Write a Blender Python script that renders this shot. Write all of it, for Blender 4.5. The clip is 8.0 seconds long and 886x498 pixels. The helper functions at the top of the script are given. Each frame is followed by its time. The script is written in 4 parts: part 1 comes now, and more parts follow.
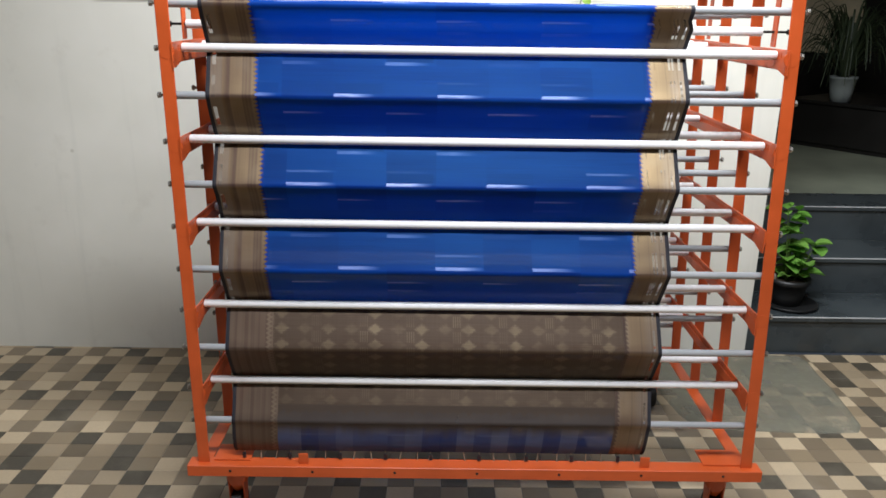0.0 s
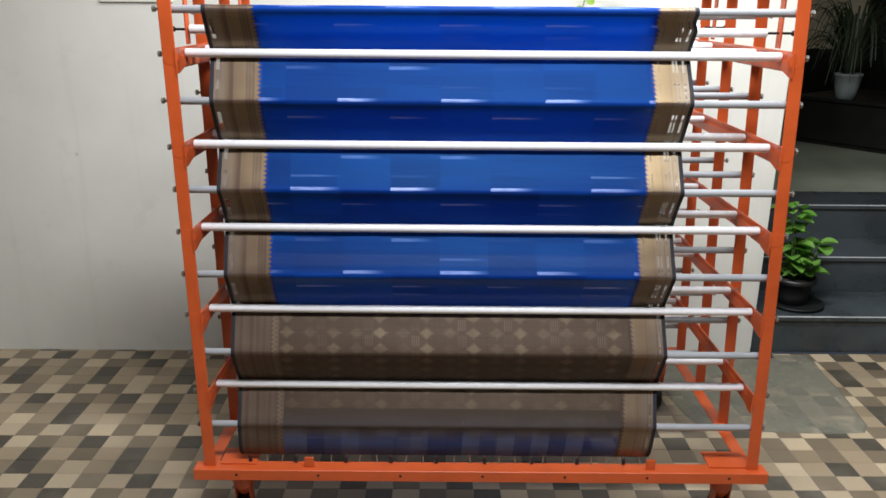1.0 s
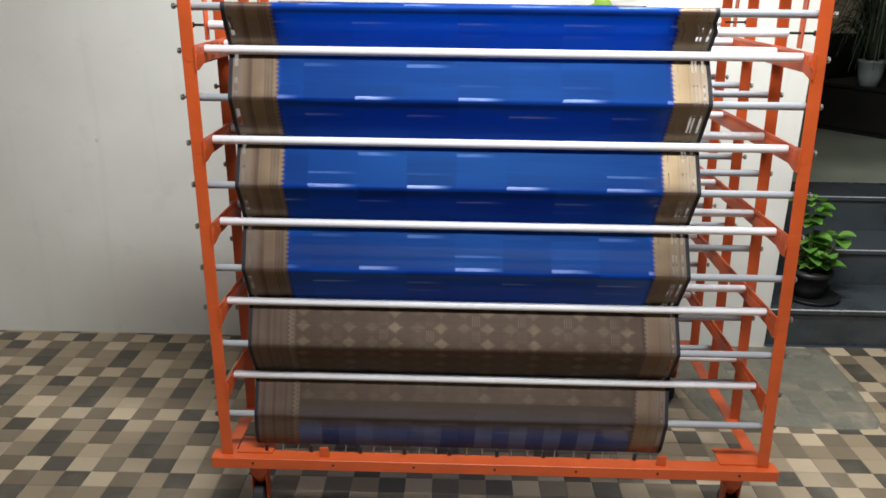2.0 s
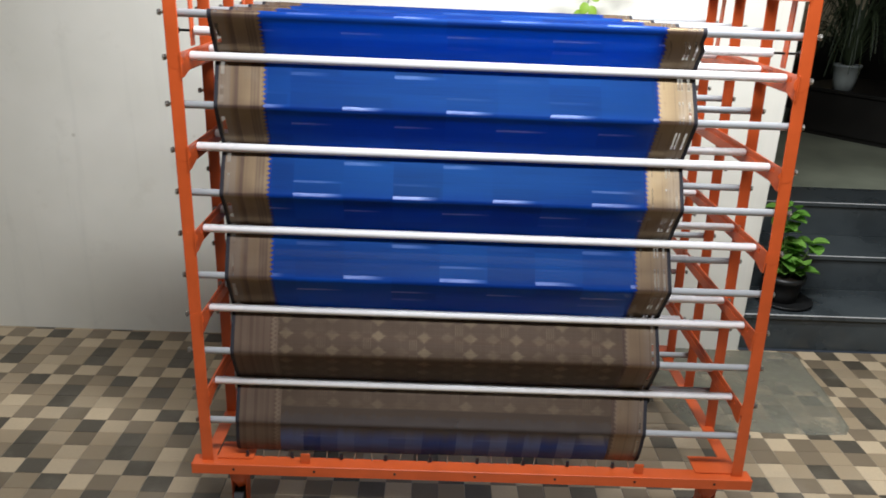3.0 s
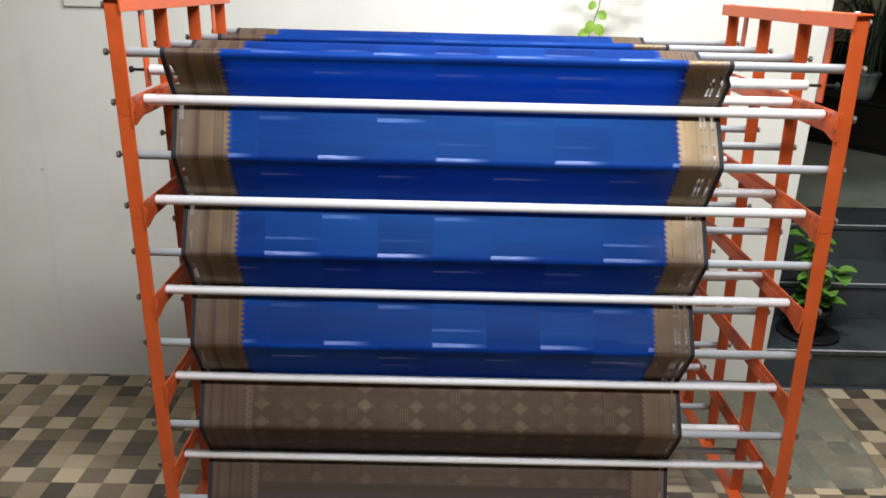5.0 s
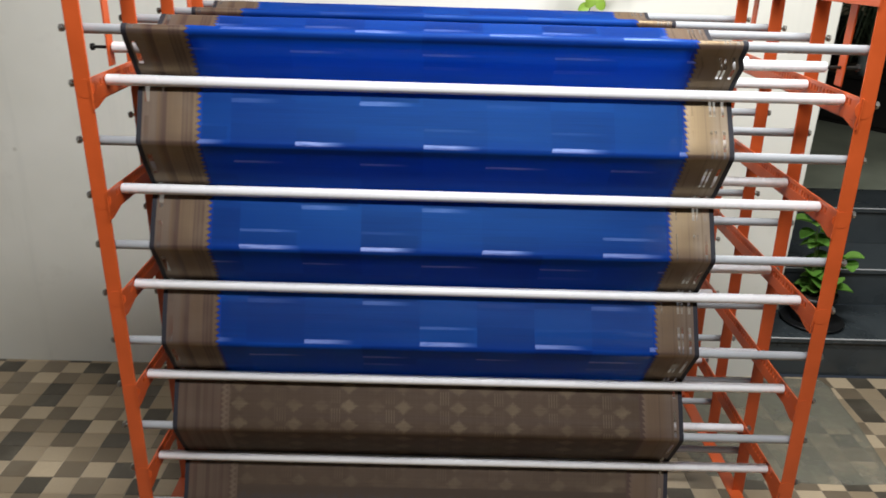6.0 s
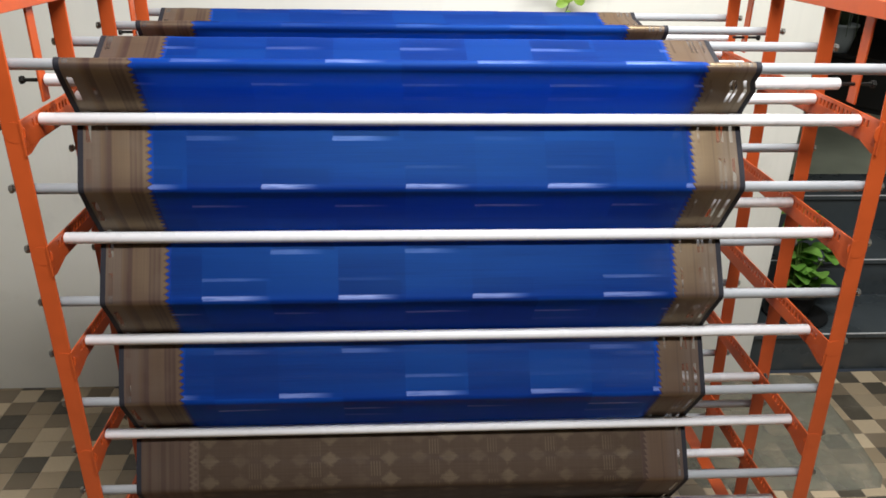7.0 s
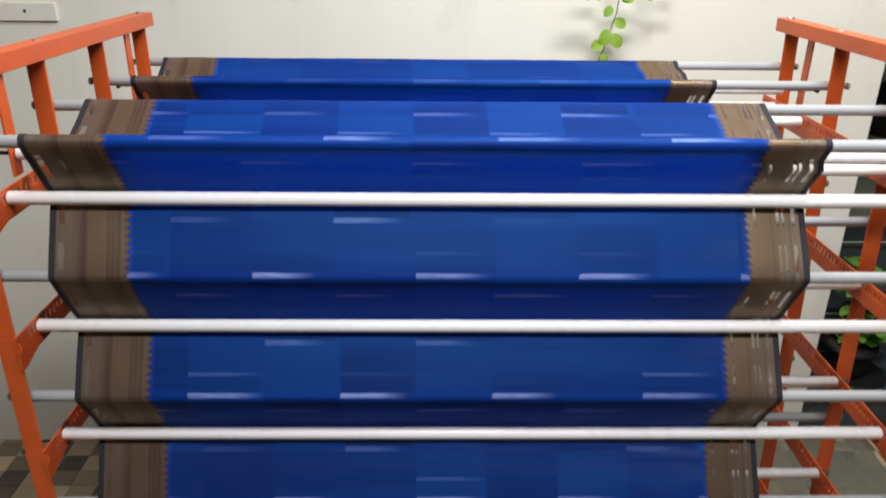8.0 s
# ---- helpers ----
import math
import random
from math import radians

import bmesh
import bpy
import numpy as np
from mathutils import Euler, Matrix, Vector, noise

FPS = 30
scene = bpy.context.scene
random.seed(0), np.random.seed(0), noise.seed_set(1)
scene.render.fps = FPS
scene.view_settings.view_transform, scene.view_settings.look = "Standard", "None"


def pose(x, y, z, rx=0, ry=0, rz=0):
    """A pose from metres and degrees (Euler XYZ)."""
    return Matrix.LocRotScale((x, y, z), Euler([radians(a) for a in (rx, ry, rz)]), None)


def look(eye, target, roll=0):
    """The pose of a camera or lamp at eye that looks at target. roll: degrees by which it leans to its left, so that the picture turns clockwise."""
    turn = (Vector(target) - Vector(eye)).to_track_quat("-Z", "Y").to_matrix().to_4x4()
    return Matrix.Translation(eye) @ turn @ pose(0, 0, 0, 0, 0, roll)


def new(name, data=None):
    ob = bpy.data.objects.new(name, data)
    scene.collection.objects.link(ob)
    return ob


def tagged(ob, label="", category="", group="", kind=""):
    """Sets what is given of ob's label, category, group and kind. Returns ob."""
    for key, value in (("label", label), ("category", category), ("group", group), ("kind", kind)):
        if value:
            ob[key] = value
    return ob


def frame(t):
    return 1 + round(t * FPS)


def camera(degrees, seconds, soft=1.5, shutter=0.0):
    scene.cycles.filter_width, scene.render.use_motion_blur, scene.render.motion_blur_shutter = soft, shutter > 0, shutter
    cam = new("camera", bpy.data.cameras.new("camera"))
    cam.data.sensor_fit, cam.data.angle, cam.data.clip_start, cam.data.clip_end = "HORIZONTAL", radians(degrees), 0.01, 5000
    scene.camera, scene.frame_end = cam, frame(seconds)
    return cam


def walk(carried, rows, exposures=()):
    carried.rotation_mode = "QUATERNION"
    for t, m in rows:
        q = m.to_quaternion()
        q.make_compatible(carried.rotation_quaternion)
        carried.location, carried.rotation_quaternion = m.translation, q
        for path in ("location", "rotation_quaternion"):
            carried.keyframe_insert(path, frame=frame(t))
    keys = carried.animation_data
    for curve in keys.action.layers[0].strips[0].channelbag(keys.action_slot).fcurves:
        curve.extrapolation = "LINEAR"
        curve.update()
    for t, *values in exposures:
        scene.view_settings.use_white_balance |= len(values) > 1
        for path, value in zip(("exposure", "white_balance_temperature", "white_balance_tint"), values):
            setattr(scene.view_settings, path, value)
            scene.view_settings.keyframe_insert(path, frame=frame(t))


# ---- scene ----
cam = camera(60.7, 8.0, soft=1.6, shutter=0.4)
PATH = [
    (0, (0.581, -1.798, 1.4), (0.589, 0.108, 0.795), 0.8),
    (0.5, (0.59, -1.801, 1.405), (0.59, 0.107, 0.808), 1.1),
    (1, (0.58, -1.792, 1.415), (0.577, 0.112, 0.803), 0.4),
    (1.5, (0.571, -1.785, 1.447), (0.581, 0.121, 0.841), 0.3),
    (1.7, (0.585, -1.788, 1.454), (0.549, 0.11, 0.826), 0.3),
    (2.8, (0.551, -1.78, 1.517), (0.546, 0.086, 0.797), 2.2),
    (3, (0.551, -1.771, 1.528), (0.577, 0.101, 0.824), 2.3),
    (3.5, (0.528, -1.736, 1.544), (0.627, 0.137, 0.85), 2.5),
    (4, (0.522, -1.696, 1.555), (0.655, 0.169, 0.845), 1.6),
    (4.5, (0.547, -1.625, 1.556), (0.596, 0.243, 0.844), 1.3),
    (4.7, (0.559, -1.575, 1.579), (0.591, 0.304, 0.894), 1.3),
    (5.8, (0.621, -1.432, 1.571), (0.591, 0.412, 0.799), 1.6),
    (6, (0.599, -1.399, 1.577), (0.618, 0.448, 0.81), 1.7),
    (6.5, (0.567, -1.306, 1.605), (0.657, 0.536, 0.831), 2.1),
    (7, (0.557, -1.214, 1.648), (0.675, 0.598, 0.809), 1.1),
    (7.5, (0.564, -1.131, 1.669), (0.635, 0.678, 0.818), -0.0),
    (8, (0.593, -1.016, 1.695), (0.625, 0.815, 0.89), 0.6),
]
walk(cam, [(t, look(eye, target, roll)) for t, eye, target, roll in PATH], [(0, 0.12, 5850, 10), (4.5, 0.0, 5950, 10), (6.5, -0.16, 6050, 10), (7.5, -0.16, 6150, 10), (8, -0.43, 6200, 10)])

# ---- world and light ----
world = bpy.data.worlds.new("night")
scene.world = world
world.use_nodes = True
world.node_tree.nodes["Background"].inputs[0].default_value = (0.75, 0.85, 1.0, 1)
world.node_tree.nodes["Background"].inputs[1].default_value = 0.05


def area_lamp(name, eye, target, sx, sy, watts, colour):
    data = bpy.data.lights.new(name, "AREA")
    data.shape, data.size, data.size_y, data.energy, data.color = "RECTANGLE", sx, sy, watts, colour
    ob = new(name, data)
    ob.matrix_world = look(eye, target)
    return ob


area_lamp("porch_light", (0.80, -1.10, 2.92), (0.80, -0.9, 0), 1.7, 0.3, 95, (1.0, 0.975, 0.94))
area_lamp("wall_light", (1.18, 0.16, 2.9), (1.18, 0.30, 0), 1.1, 0.15, 68, (1.0, 0.975, 0.92))


# ---- node helper ----
class Nodes:
    def __init__(self, name):
        self.mat = bpy.data.materials.new(name)
        self.mat.use_nodes = True
        self.tree = self.mat.node_tree
        self.bsdf = self.tree.nodes["Principled BSDF"]
        self.out = self.tree.nodes["Material Output"]

    def node(self, kind, **props):
        n = self.tree.nodes.new(kind)
        for k, v in props.items():
            setattr(n, k, v)
        return n

    def put(self, socket, value):
        if isinstance(value, bpy.types.NodeSocket):
            self.tree.links.new(value, socket)
        elif isinstance(value, tuple) and len(value) == 3 and socket.type == "RGBA":
            socket.default_value = (*value, 1)
        else:
            socket.default_value = value

    def m(self, op, a, b=0.0, c=0.0):
        n = self.node("ShaderNodeMath", operation=op)
        for s, v in zip(n.inputs, (a, b, c)):
            self.put(s, v)
        return n.outputs[0]

    def band(self, x, lo, hi):
        return self.m("MULTIPLY", self.m("GREATER_THAN", x, lo), self.m("LESS_THAN", x, hi))

    def mix(self, f, a, b):
        n = self.node("ShaderNodeMix", data_type="RGBA")
        self.put(n.inputs[0], f)
        self.put(n.inputs[6], a)
        self.put(n.inputs[7], b)
        return n.outputs[2]

    def coords(self, which="Object"):
        return self.node("ShaderNodeTexCoord").outputs[which]

    def scaled(self, vec, sx, sy, sz):
        n = self.node("ShaderNodeVectorMath", operation="MULTIPLY")
        self.put(n.inputs[0], vec)
        n.inputs[1].default_value = (sx, sy, sz)
        return n.outputs[0]

    def noise(self, vec, scale, detail=3.0, rough=0.6):
        n = self.node("ShaderNodeTexNoise")
        self.put(n.inputs["Vector"], vec)
        n.inputs["Scale"].default_value, n.inputs["Detail"].default_value, n.inputs["Roughness"].default_value = scale, detail, rough
        return n.outputs["Fac"]

    def ramp(self, x, lo, hi):
        n = self.node("ShaderNodeMapRange")
        self.put(n.inputs[0], x)
        n.inputs[1].default_value, n.inputs[2].default_value = lo, hi
        return n.outputs[0]

    def bump(self, height, strength, dist=0.002):
        n = self.node("ShaderNodeBump")
        n.inputs["Strength"].default_value, n.inputs["Distance"].default_value = strength, dist
        self.put(n.inputs["Height"], height)
        self.put(self.bsdf.inputs["Normal"], n.outputs[0])

    def set(self, **kw):
        for k, v in kw.items():
            self.put(self.bsdf.inputs[k.replace("_", " ")], v)
        return self


def plain(name, colour, rough=0.5, metal=0.0, vary=0.25, scale=14.0, bump=0.1, fine=160.0, second=None):
    """A surface with large patches and fine grain."""
    n = Nodes(name)
    co = n.coords()
    big, small = n.noise(co, scale), n.noise(co, fine, 2.0)
    dark = tuple(c * (1 - vary) for c in colour)
    col = n.mix(n.ramp(big, 0.3, 0.7), dark, second or colour)
    col = n.mix(n.m("MULTIPLY", small, 0.3), col, tuple(c * (1 - vary) for c in colour))
    n.set(Base_Color=col, Roughness=n.m("ADD", rough - 0.1, n.m("MULTIPLY", big, 0.2)), Metallic=metal)
    n.bump(small, bump)
    return n.mat


MAT_ORANGE = plain("orange_enamel", (0.62, 0.10, 0.018), 0.42, 0, 0.22, 9, 0.12, 90)
MAT_WHITE_PVC = plain("white_pvc", (0.88, 0.86, 0.85), 0.28, 0, 0.06, 12, 0.03)
MAT_GREY_PVC = plain("grey_pvc", (0.40, 0.41, 0.42), 0.35, 0, 0.12, 12, 0.05)
MAT_STEEL = plain("zinc_steel", (0.42, 0.40, 0.36), 0.35, 0.9, 0.3, 60, 0.1)
MAT_DARK_STEEL = plain("black_steel", (0.03, 0.028, 0.025), 0.45, 0.6, 0.3, 60, 0.1)
MAT_RUBBER = plain("black_rubber", (0.02, 0.02, 0.02), 0.7, 0, 0.3, 40, 0.1)
MAT_POT_BLACK = plain("black_plastic", (0.012, 0.012, 0.012), 0.45, 0, 0.2, 30, 0.05)
MAT_POT_CREAM = plain("cream_plastic", (0.62, 0.52, 0.36), 0.5, 0, 0.15, 20, 0.05)
MAT_POT_WHITE = plain("white_ceramic", (0.34, 0.37, 0.36), 0.35, 0, 0.1, 20, 0.05)
MAT_SOIL = plain("soil", (0.05, 0.032, 0.02), 0.95, 0, 0.5, 60, 0.6)
MAT_STEM = plain("green_stem", (0.10, 0.16, 0.03), 0.6, 0, 0.3, 40, 0.1)
# hall walls and cabinet: the unlit hall's darkness is put into this near-black
MAT_HALL_BLACK = plain("hall_black", (0.012, 0.010, 0.008), 0.5, 0, 0.4, 5, 0.1)
MAT_BROWN = plain("brown_wood", (0.12, 0.06, 0.03), 0.6, 0, 0.4, 8, 0.1)
MAT_BEIGE = plain("beige_panel", (0.72, 0.62, 0.42), 0.6, 0, 0.25, 6, 0.1)
MAT_LANDING = plain("grey_stone", (0.44, 0.47, 0.35), 0.4, 0, 0.45, 2, 0.05)
MAT_GROUT = plain("grout", (0.42, 0.38, 0.31), 0.9, 0, 0.3, 8, 0.3)
# for the added outer walls; its darkness sets how much light bounces back
MAT_ENCLOSURE = plain("enclosure_dark", (0.05, 0.05, 0.052), 0.9, 0, 0.3, 2, 0.2)
MAT_WIRE = plain("wire", (0.45, 0.36, 0.25), 0.5, 0.4, 0.3, 60, 0.1)
MAT_CLIP = plain("clip", (0.015, 0.015, 0.02), 0.5, 0, 0.3, 60, 0.1)


def leaf_material(name, colour, light):
    n = Nodes(name)
    info = n.node("ShaderNodeNewGeometry").outputs["Random Per Island"]
    col = n.mix(info, colour, light)
    col = n.mix(n.m("MULTIPLY", n.noise(n.coords(), 60), 0.4), col, tuple(c * 0.5 for c in colour))
    n.set(Base_Color=col, Roughness=0.45)
    tr = n.node("ShaderNodeBsdfTranslucent")
    n.put(tr.inputs[0], col)
    add = n.node("ShaderNodeMixShader")
    add.inputs[0].default_value = 0.25
    n.put(add.inputs[1], n.bsdf.outputs[0])
    n.put(add.inputs[2], tr.outputs[0])
    n.put(n.out.inputs[0], add.outputs[0])
    return n.mat


MAT_LEAF = leaf_material("bright_leaf", (0.12, 0.30, 0.035), (0.26, 0.48, 0.09))
MAT_VINE = leaf_material("vine_leaf", (0.20, 0.36, 0.03), (0.42, 0.58, 0.08))
MAT_SPIDER = leaf_material("spider_leaf", (0.03, 0.055, 0.02), (0.17, 0.20, 0.12))


def wall_material():
    n = Nodes("white_wall_paint")
    co = n.coords()
    big, mid, small = n.noise(co, 1.3, 4), n.noise(co, 7, 4), n.noise(co, 240, 2)
    col = n.mix(n.ramp(big, 0.35, 0.7), (0.72, 0.70, 0.61), (0.81, 0.785, 0.70))
    col = n.mix(n.m("MULTIPLY", n.ramp(mid, 0.60, 0.8), 0.4), col, (0.58, 0.55, 0.47))
    drip = n.noise(n.scaled(co, 14, 14, 0.9), 1.0, 4)
    col = n.mix(n.m("MULTIPLY", n.ramp(drip, 0.58, 0.8), 0.3), col, (0.56, 0.55, 0.49))
    spots = n.node("ShaderNodeTexVoronoi")
    n.put(spots.inputs["Vector"], co)
    spots.inputs["Scale"].default_value = 5.0
    dot = n.m("MULTIPLY", n.ramp(spots.outputs["Distance"], 0.05, 0.015), n.m("GREATER_THAN", n.noise(co, 2.7, 1), 0.56))
    col = n.mix(n.m("MULTIPLY", dot, 0.5), col, (0.40, 0.36, 0.28))
    n.set(Base_Color=col, Roughness=0.7)
    n.bump(n.m("ADD", n.m("MULTIPLY", small, 0.5), mid), 0.15)
    return n.mat


def granite_material():
    n = Nodes("black_granite")
    co = n.coords()
    big, small = n.noise(co, 2.5, 4), n.noise(co, 420, 2)
    col = n.mix(n.ramp(big, 0.3, 0.7), (0.030, 0.036, 0.039), (0.072, 0.084, 0.088))
    col = n.mix(n.ramp(small, 0.66, 0.74), col, (0.06, 0.065, 0.07))
    n.set(Base_Color=col, Roughness=n.m("ADD", 0.16, n.m("MULTIPLY", big, 0.25)))
    return n.mat


def tile_material(name, tone):
    n = Nodes(name)
    geo = n.node("ShaderNodeNewGeometry").outputs["Random Per Island"]
    rnd = n.node("ShaderNodeObjectInfo").outputs["Random"]
    pick = n.m("FRACT", n.m("ADD", n.m("MULTIPLY", geo, 7.31), n.m("MULTIPLY", rnd, 3.77)))
    base = n.mix(pick, tuple(0.82 * c for c in tone), tuple(1.2 * c + 0.012 for c in tone))
    geom = n.node("ShaderNodeNewGeometry").outputs["Position"]
    grain, stain = n.noise(geom, 130, 3), n.noise(geom, 6, 4)
    col = n.mix(n.m("MULTIPLY", grain, 0.35), base, (0.16, 0.135, 0.095))
    col = n.mix(n.m("MULTIPLY", n.ramp(stain, 0.5, 0.8), 0.3), col, (0.30, 0.265, 0.20))
    n.set(Base_Color=col, Roughness=n.m("ADD", 0.38, n.m("MULTIPLY", stain, 0.25)))
    n.bump(grain, 0.08)
    return n.mat


def cement_material():
    """A worn skin of cement that lets the tiles show through in places."""
    n = Nodes("cement_skin")
    co = n.coords()
    big, mid, small = n.noise(co, 3.5, 4), n.noise(co, 16, 4), n.noise(co, 160, 2)
    col = n.mix(n.ramp(big, 0.3, 0.7), (0.15, 0.145, 0.105), (0.23, 0.22, 0.165))
    col = n.mix(n.m("MULTIPLY", n.ramp(mid, 0.5, 0.75), 0.5), col, (0.34, 0.33, 0.28))
    n.set(Base_Color=col, Roughness=0.8)
    n.bump(n.m("ADD", mid, n.m("MULTIPLY", small, 0.5)), 0.3)
    cl, mx = n.node("ShaderNodeBsdfTransparent"), n.node("ShaderNodeMixShader")
    n.put(mx.inputs[0], n.m("MULTIPLY", n.ramp(n.m("ADD", n.m("MULTIPLY", big, 0.6), n.m("MULTIPLY", mid, 0.4)), 0.32, 0.6), 0.55))
    n.put(mx.inputs[1], n.bsdf.outputs[0])
    n.put(mx.inputs[2], cl.outputs[0])
    n.put(n.out.inputs[0], mx.outputs[0])
    return n.mat


MAT_CEMENT = cement_material()
MAT_WALL, MAT_GRANITE = wall_material(), granite_material()
MAT_TILES = {k: tile_material(f"{k}_floor_tile", c) for k, c in (("dark", (0.045, 0.037, 0.025)), ("brown", (0.15, 0.112, 0.068)), ("beige", (0.28, 0.212, 0.128)), ("pale", (0.44, 0.345, 0.22)))}
MAT_NOSE = plain("pale_step_edge", (0.72, 0.73, 0.72), 0.3, 0, 0.3, 10, 0.1)


# ---- cloth materials: UV in metres across (u) and along (v) the cloth ----
def cloth(n, col, rough, metal, through_share, clear, grain, gilt=None, passed=None):
    """Cloth: a matt weave, a share of light that passes, open gaps, (gilt: colour, share, roughness) sheen or metal
    thread over it, and the colour of the light that has passed through, where the gaps in the weave make it paler."""
    n.set(Base_Color=col, Roughness=rough, Metallic=metal)
    n.bsdf.inputs["Specular IOR Level"].default_value = 0.18
    n.bump(grain, 0.25, 0.0008)

    def blend(f, first, second):
        x = n.node("ShaderNodeMixShader")
        n.put(x.inputs[0], f)
        n.put(x.inputs[1], first)
        n.put(x.inputs[2], second)
        return x.outputs[0]

    tr, cl = n.node("ShaderNodeBsdfTranslucent"), n.node("ShaderNodeBsdfTransparent")
    n.put(tr.inputs[0], passed or col)
    shader = blend(through_share, n.bsdf.outputs[0], tr.outputs[0])
    if gilt:
        gl = n.node("ShaderNodeBsdfGlossy")
        n.put(gl.inputs["Color"], gilt[0])
        gl.inputs["Roughness"].default_value = gilt[2]
        shader = blend(gilt[1], shader, gl.outputs[0])
    n.put(n.out.inputs[0], blend(clear, shader, cl.outputs[0]))
    return n.mat


def uv_of(n):
    sep = n.node("ShaderNodeSeparateXYZ")
    uv = n.coords("UV")
    n.put(sep.inputs[0], uv)
    return uv, sep.outputs[0], sep.outputs[1]


def blue_pattern(n, uv, u, v):
    """Woven blue ground in offset blocks of changing tone, some with a dark panel between two silvery dashes."""
    tall, wide_ = 0.0848, 0.2445
    lifted = n.m("DIVIDE", n.m("SUBTRACT", v, 0.003), tall)
    row, vv = n.m("FLOOR", lifted), n.m("FRACT", lifted)
    odd = n.m("FLOORED_MODULO", row, 2.0)
    shifted = n.m("DIVIDE", n.m("SUBTRACT", n.m("ADD", u, n.m("MULTIPLY", odd, 0.1222)), 0.0565), wide_)
    fray = n.noise(n.scaled(uv, 3, 330, 1), 1.0, 2, 0.7)
    uu = n.m("ADD", n.m("FRACT", shifted), n.m("MULTIPLY", n.m("SUBTRACT", fray, 0.5), 0.07))

    def random_of(x, y, salt):
        wn, comb = n.node("ShaderNodeTexWhiteNoise", noise_dimensions="3D"), n.node("ShaderNodeCombineXYZ")
        for socket, value in zip(comb.inputs, (x, y, salt)):
            n.put(socket, value)
        n.put(wn.inputs["Vector"], comb.outputs[0])
        return wn.outputs["Value"]

    rnd = random_of(n.m("FLOOR", shifted), row, 0.0)
    other = random_of(n.m("FLOOR", shifted), row, 3.0)
    streak = n.noise(n.scaled(uv, 5, 420, 1), 1.0, 3, 0.7)
    wide = n.noise(n.scaled(uv, 1.6, 26, 1), 1.0, 3)
    weave = n.noise(n.scaled(uv, 700, 500, 1), 1.0, 1)
    col = n.mix(n.ramp(streak, 0.3, 0.72), (0.003, 0.024, 0.225), (0.006, 0.064, 0.40))
    col = n.mix(n.m("MULTIPLY", n.ramp(wide, 0.42, 0.7), 0.5), col, (0.011, 0.095, 0.50))
    # blocks half a repeat wide and one or two bands tall
    half = n.m("FLOOR", n.m("MULTIPLY", shifted, 2.0))
    tone = random_of(half, n.m("FLOOR", n.m("MULTIPLY", lifted, 2.0)), 7.0)
    large = random_of(half, row, 5.0)
    col = n.mix(n.m("MULTIPLY", n.ramp(tone, 0.5, 1.0), 0.5), col, (0.0025, 0.022, 0.21))
    col = n.mix(n.m("MULTIPLY", n.ramp(large, 0.4, 1.0), 0.42), col, (0.014, 0.118, 0.56))
    col = n.mix(n.m("MULTIPLY", weave, 0.22), col, (0.003, 0.03, 0.22))
    panel = n.m("MULTIPLY", n.band(uu, 0.01, 0.47), n.band(n.m("ADD", vv, n.m("MULTIPLY", n.m("SUBTRACT", streak, 0.5), 0.08)), 0.10, 0.42))
    panel = n.m("MULTIPLY", panel, n.m("MULTIPLY", n.m("MULTIPLY", n.m("MULTIPLY", rnd, rnd), 0.75), n.ramp(streak, 0.15, 0.5)))
    col = n.mix(panel, col, (0.0025, 0.014, 0.14))
    # dashes fade out to one side
    main = n.m("LESS_THAN", n.m("FLOORED_MODULO", row, 3.0), 0.5)
    reach = n.m("ADD", 0.26, n.m("MULTIPLY", other, 0.14))
    low = n.m("MULTIPLY", n.band(vv, 0.0, 0.10), n.m("ADD", n.m("MULTIPLY", main, 0.66), n.m("MULTIPLY", n.ramp(rnd, 0.35, 1.0), 0.35)))
    high = n.m("MULTIPLY", n.band(vv, 0.42, 0.485), n.m("ADD", n.m("MULTIPLY", n.m("GREATER_THAN", n.m("FLOORED_MODULO", row, 3.0), 1.5), 0.7), n.m("MULTIPLY", n.ramp(other, 0.45, 1.0), 0.3)))
    dash = n.m("MULTIPLY", n.m("MAXIMUM", low, high), n.m("MULTIPLY", n.m("GREATER_THAN", uu, 0.0), n.ramp(n.m("SUBTRACT", reach, uu), -0.12, 0.1)))
    dash = n.m("MULTIPLY", dash, n.ramp(n.noise(n.scaled(uv, 24, 600, 1), 1.0, 2), 0.22, 0.5))
    # from the top pipe on, the loss of their glint is painted as dimming
    dash = n.m("MULTIPLY", dash, n.m("SUBTRACT", 1.0, n.m("MULTIPLY", n.ramp(v, 0.23, 0.27), 0.65)))
    return n.mix(dash, col, (0.23, 0.31, 0.68)), dash, streak


def blue_cloth(name, clear):
    n = Nodes(name)
    uv, u, v = uv_of(n)
    col, dash, streak = blue_pattern(n, uv, u, v)
    return cloth(n, col, 0.55, n.m("MULTIPLY", dash, 0.2), n.m("SUBTRACT", 0.62, n.m("MULTIPLY", dash, 0.45)), clear, streak, (n.mix(dash, (0.02, 0.42, 0.9), (0.8, 0.85, 1.0)), n.m("ADD", 0.012, n.m("MULTIPLY", dash, 0.08)), 0.45), n.mix(0.55, col, (0.018, 0.19, 0.66)))


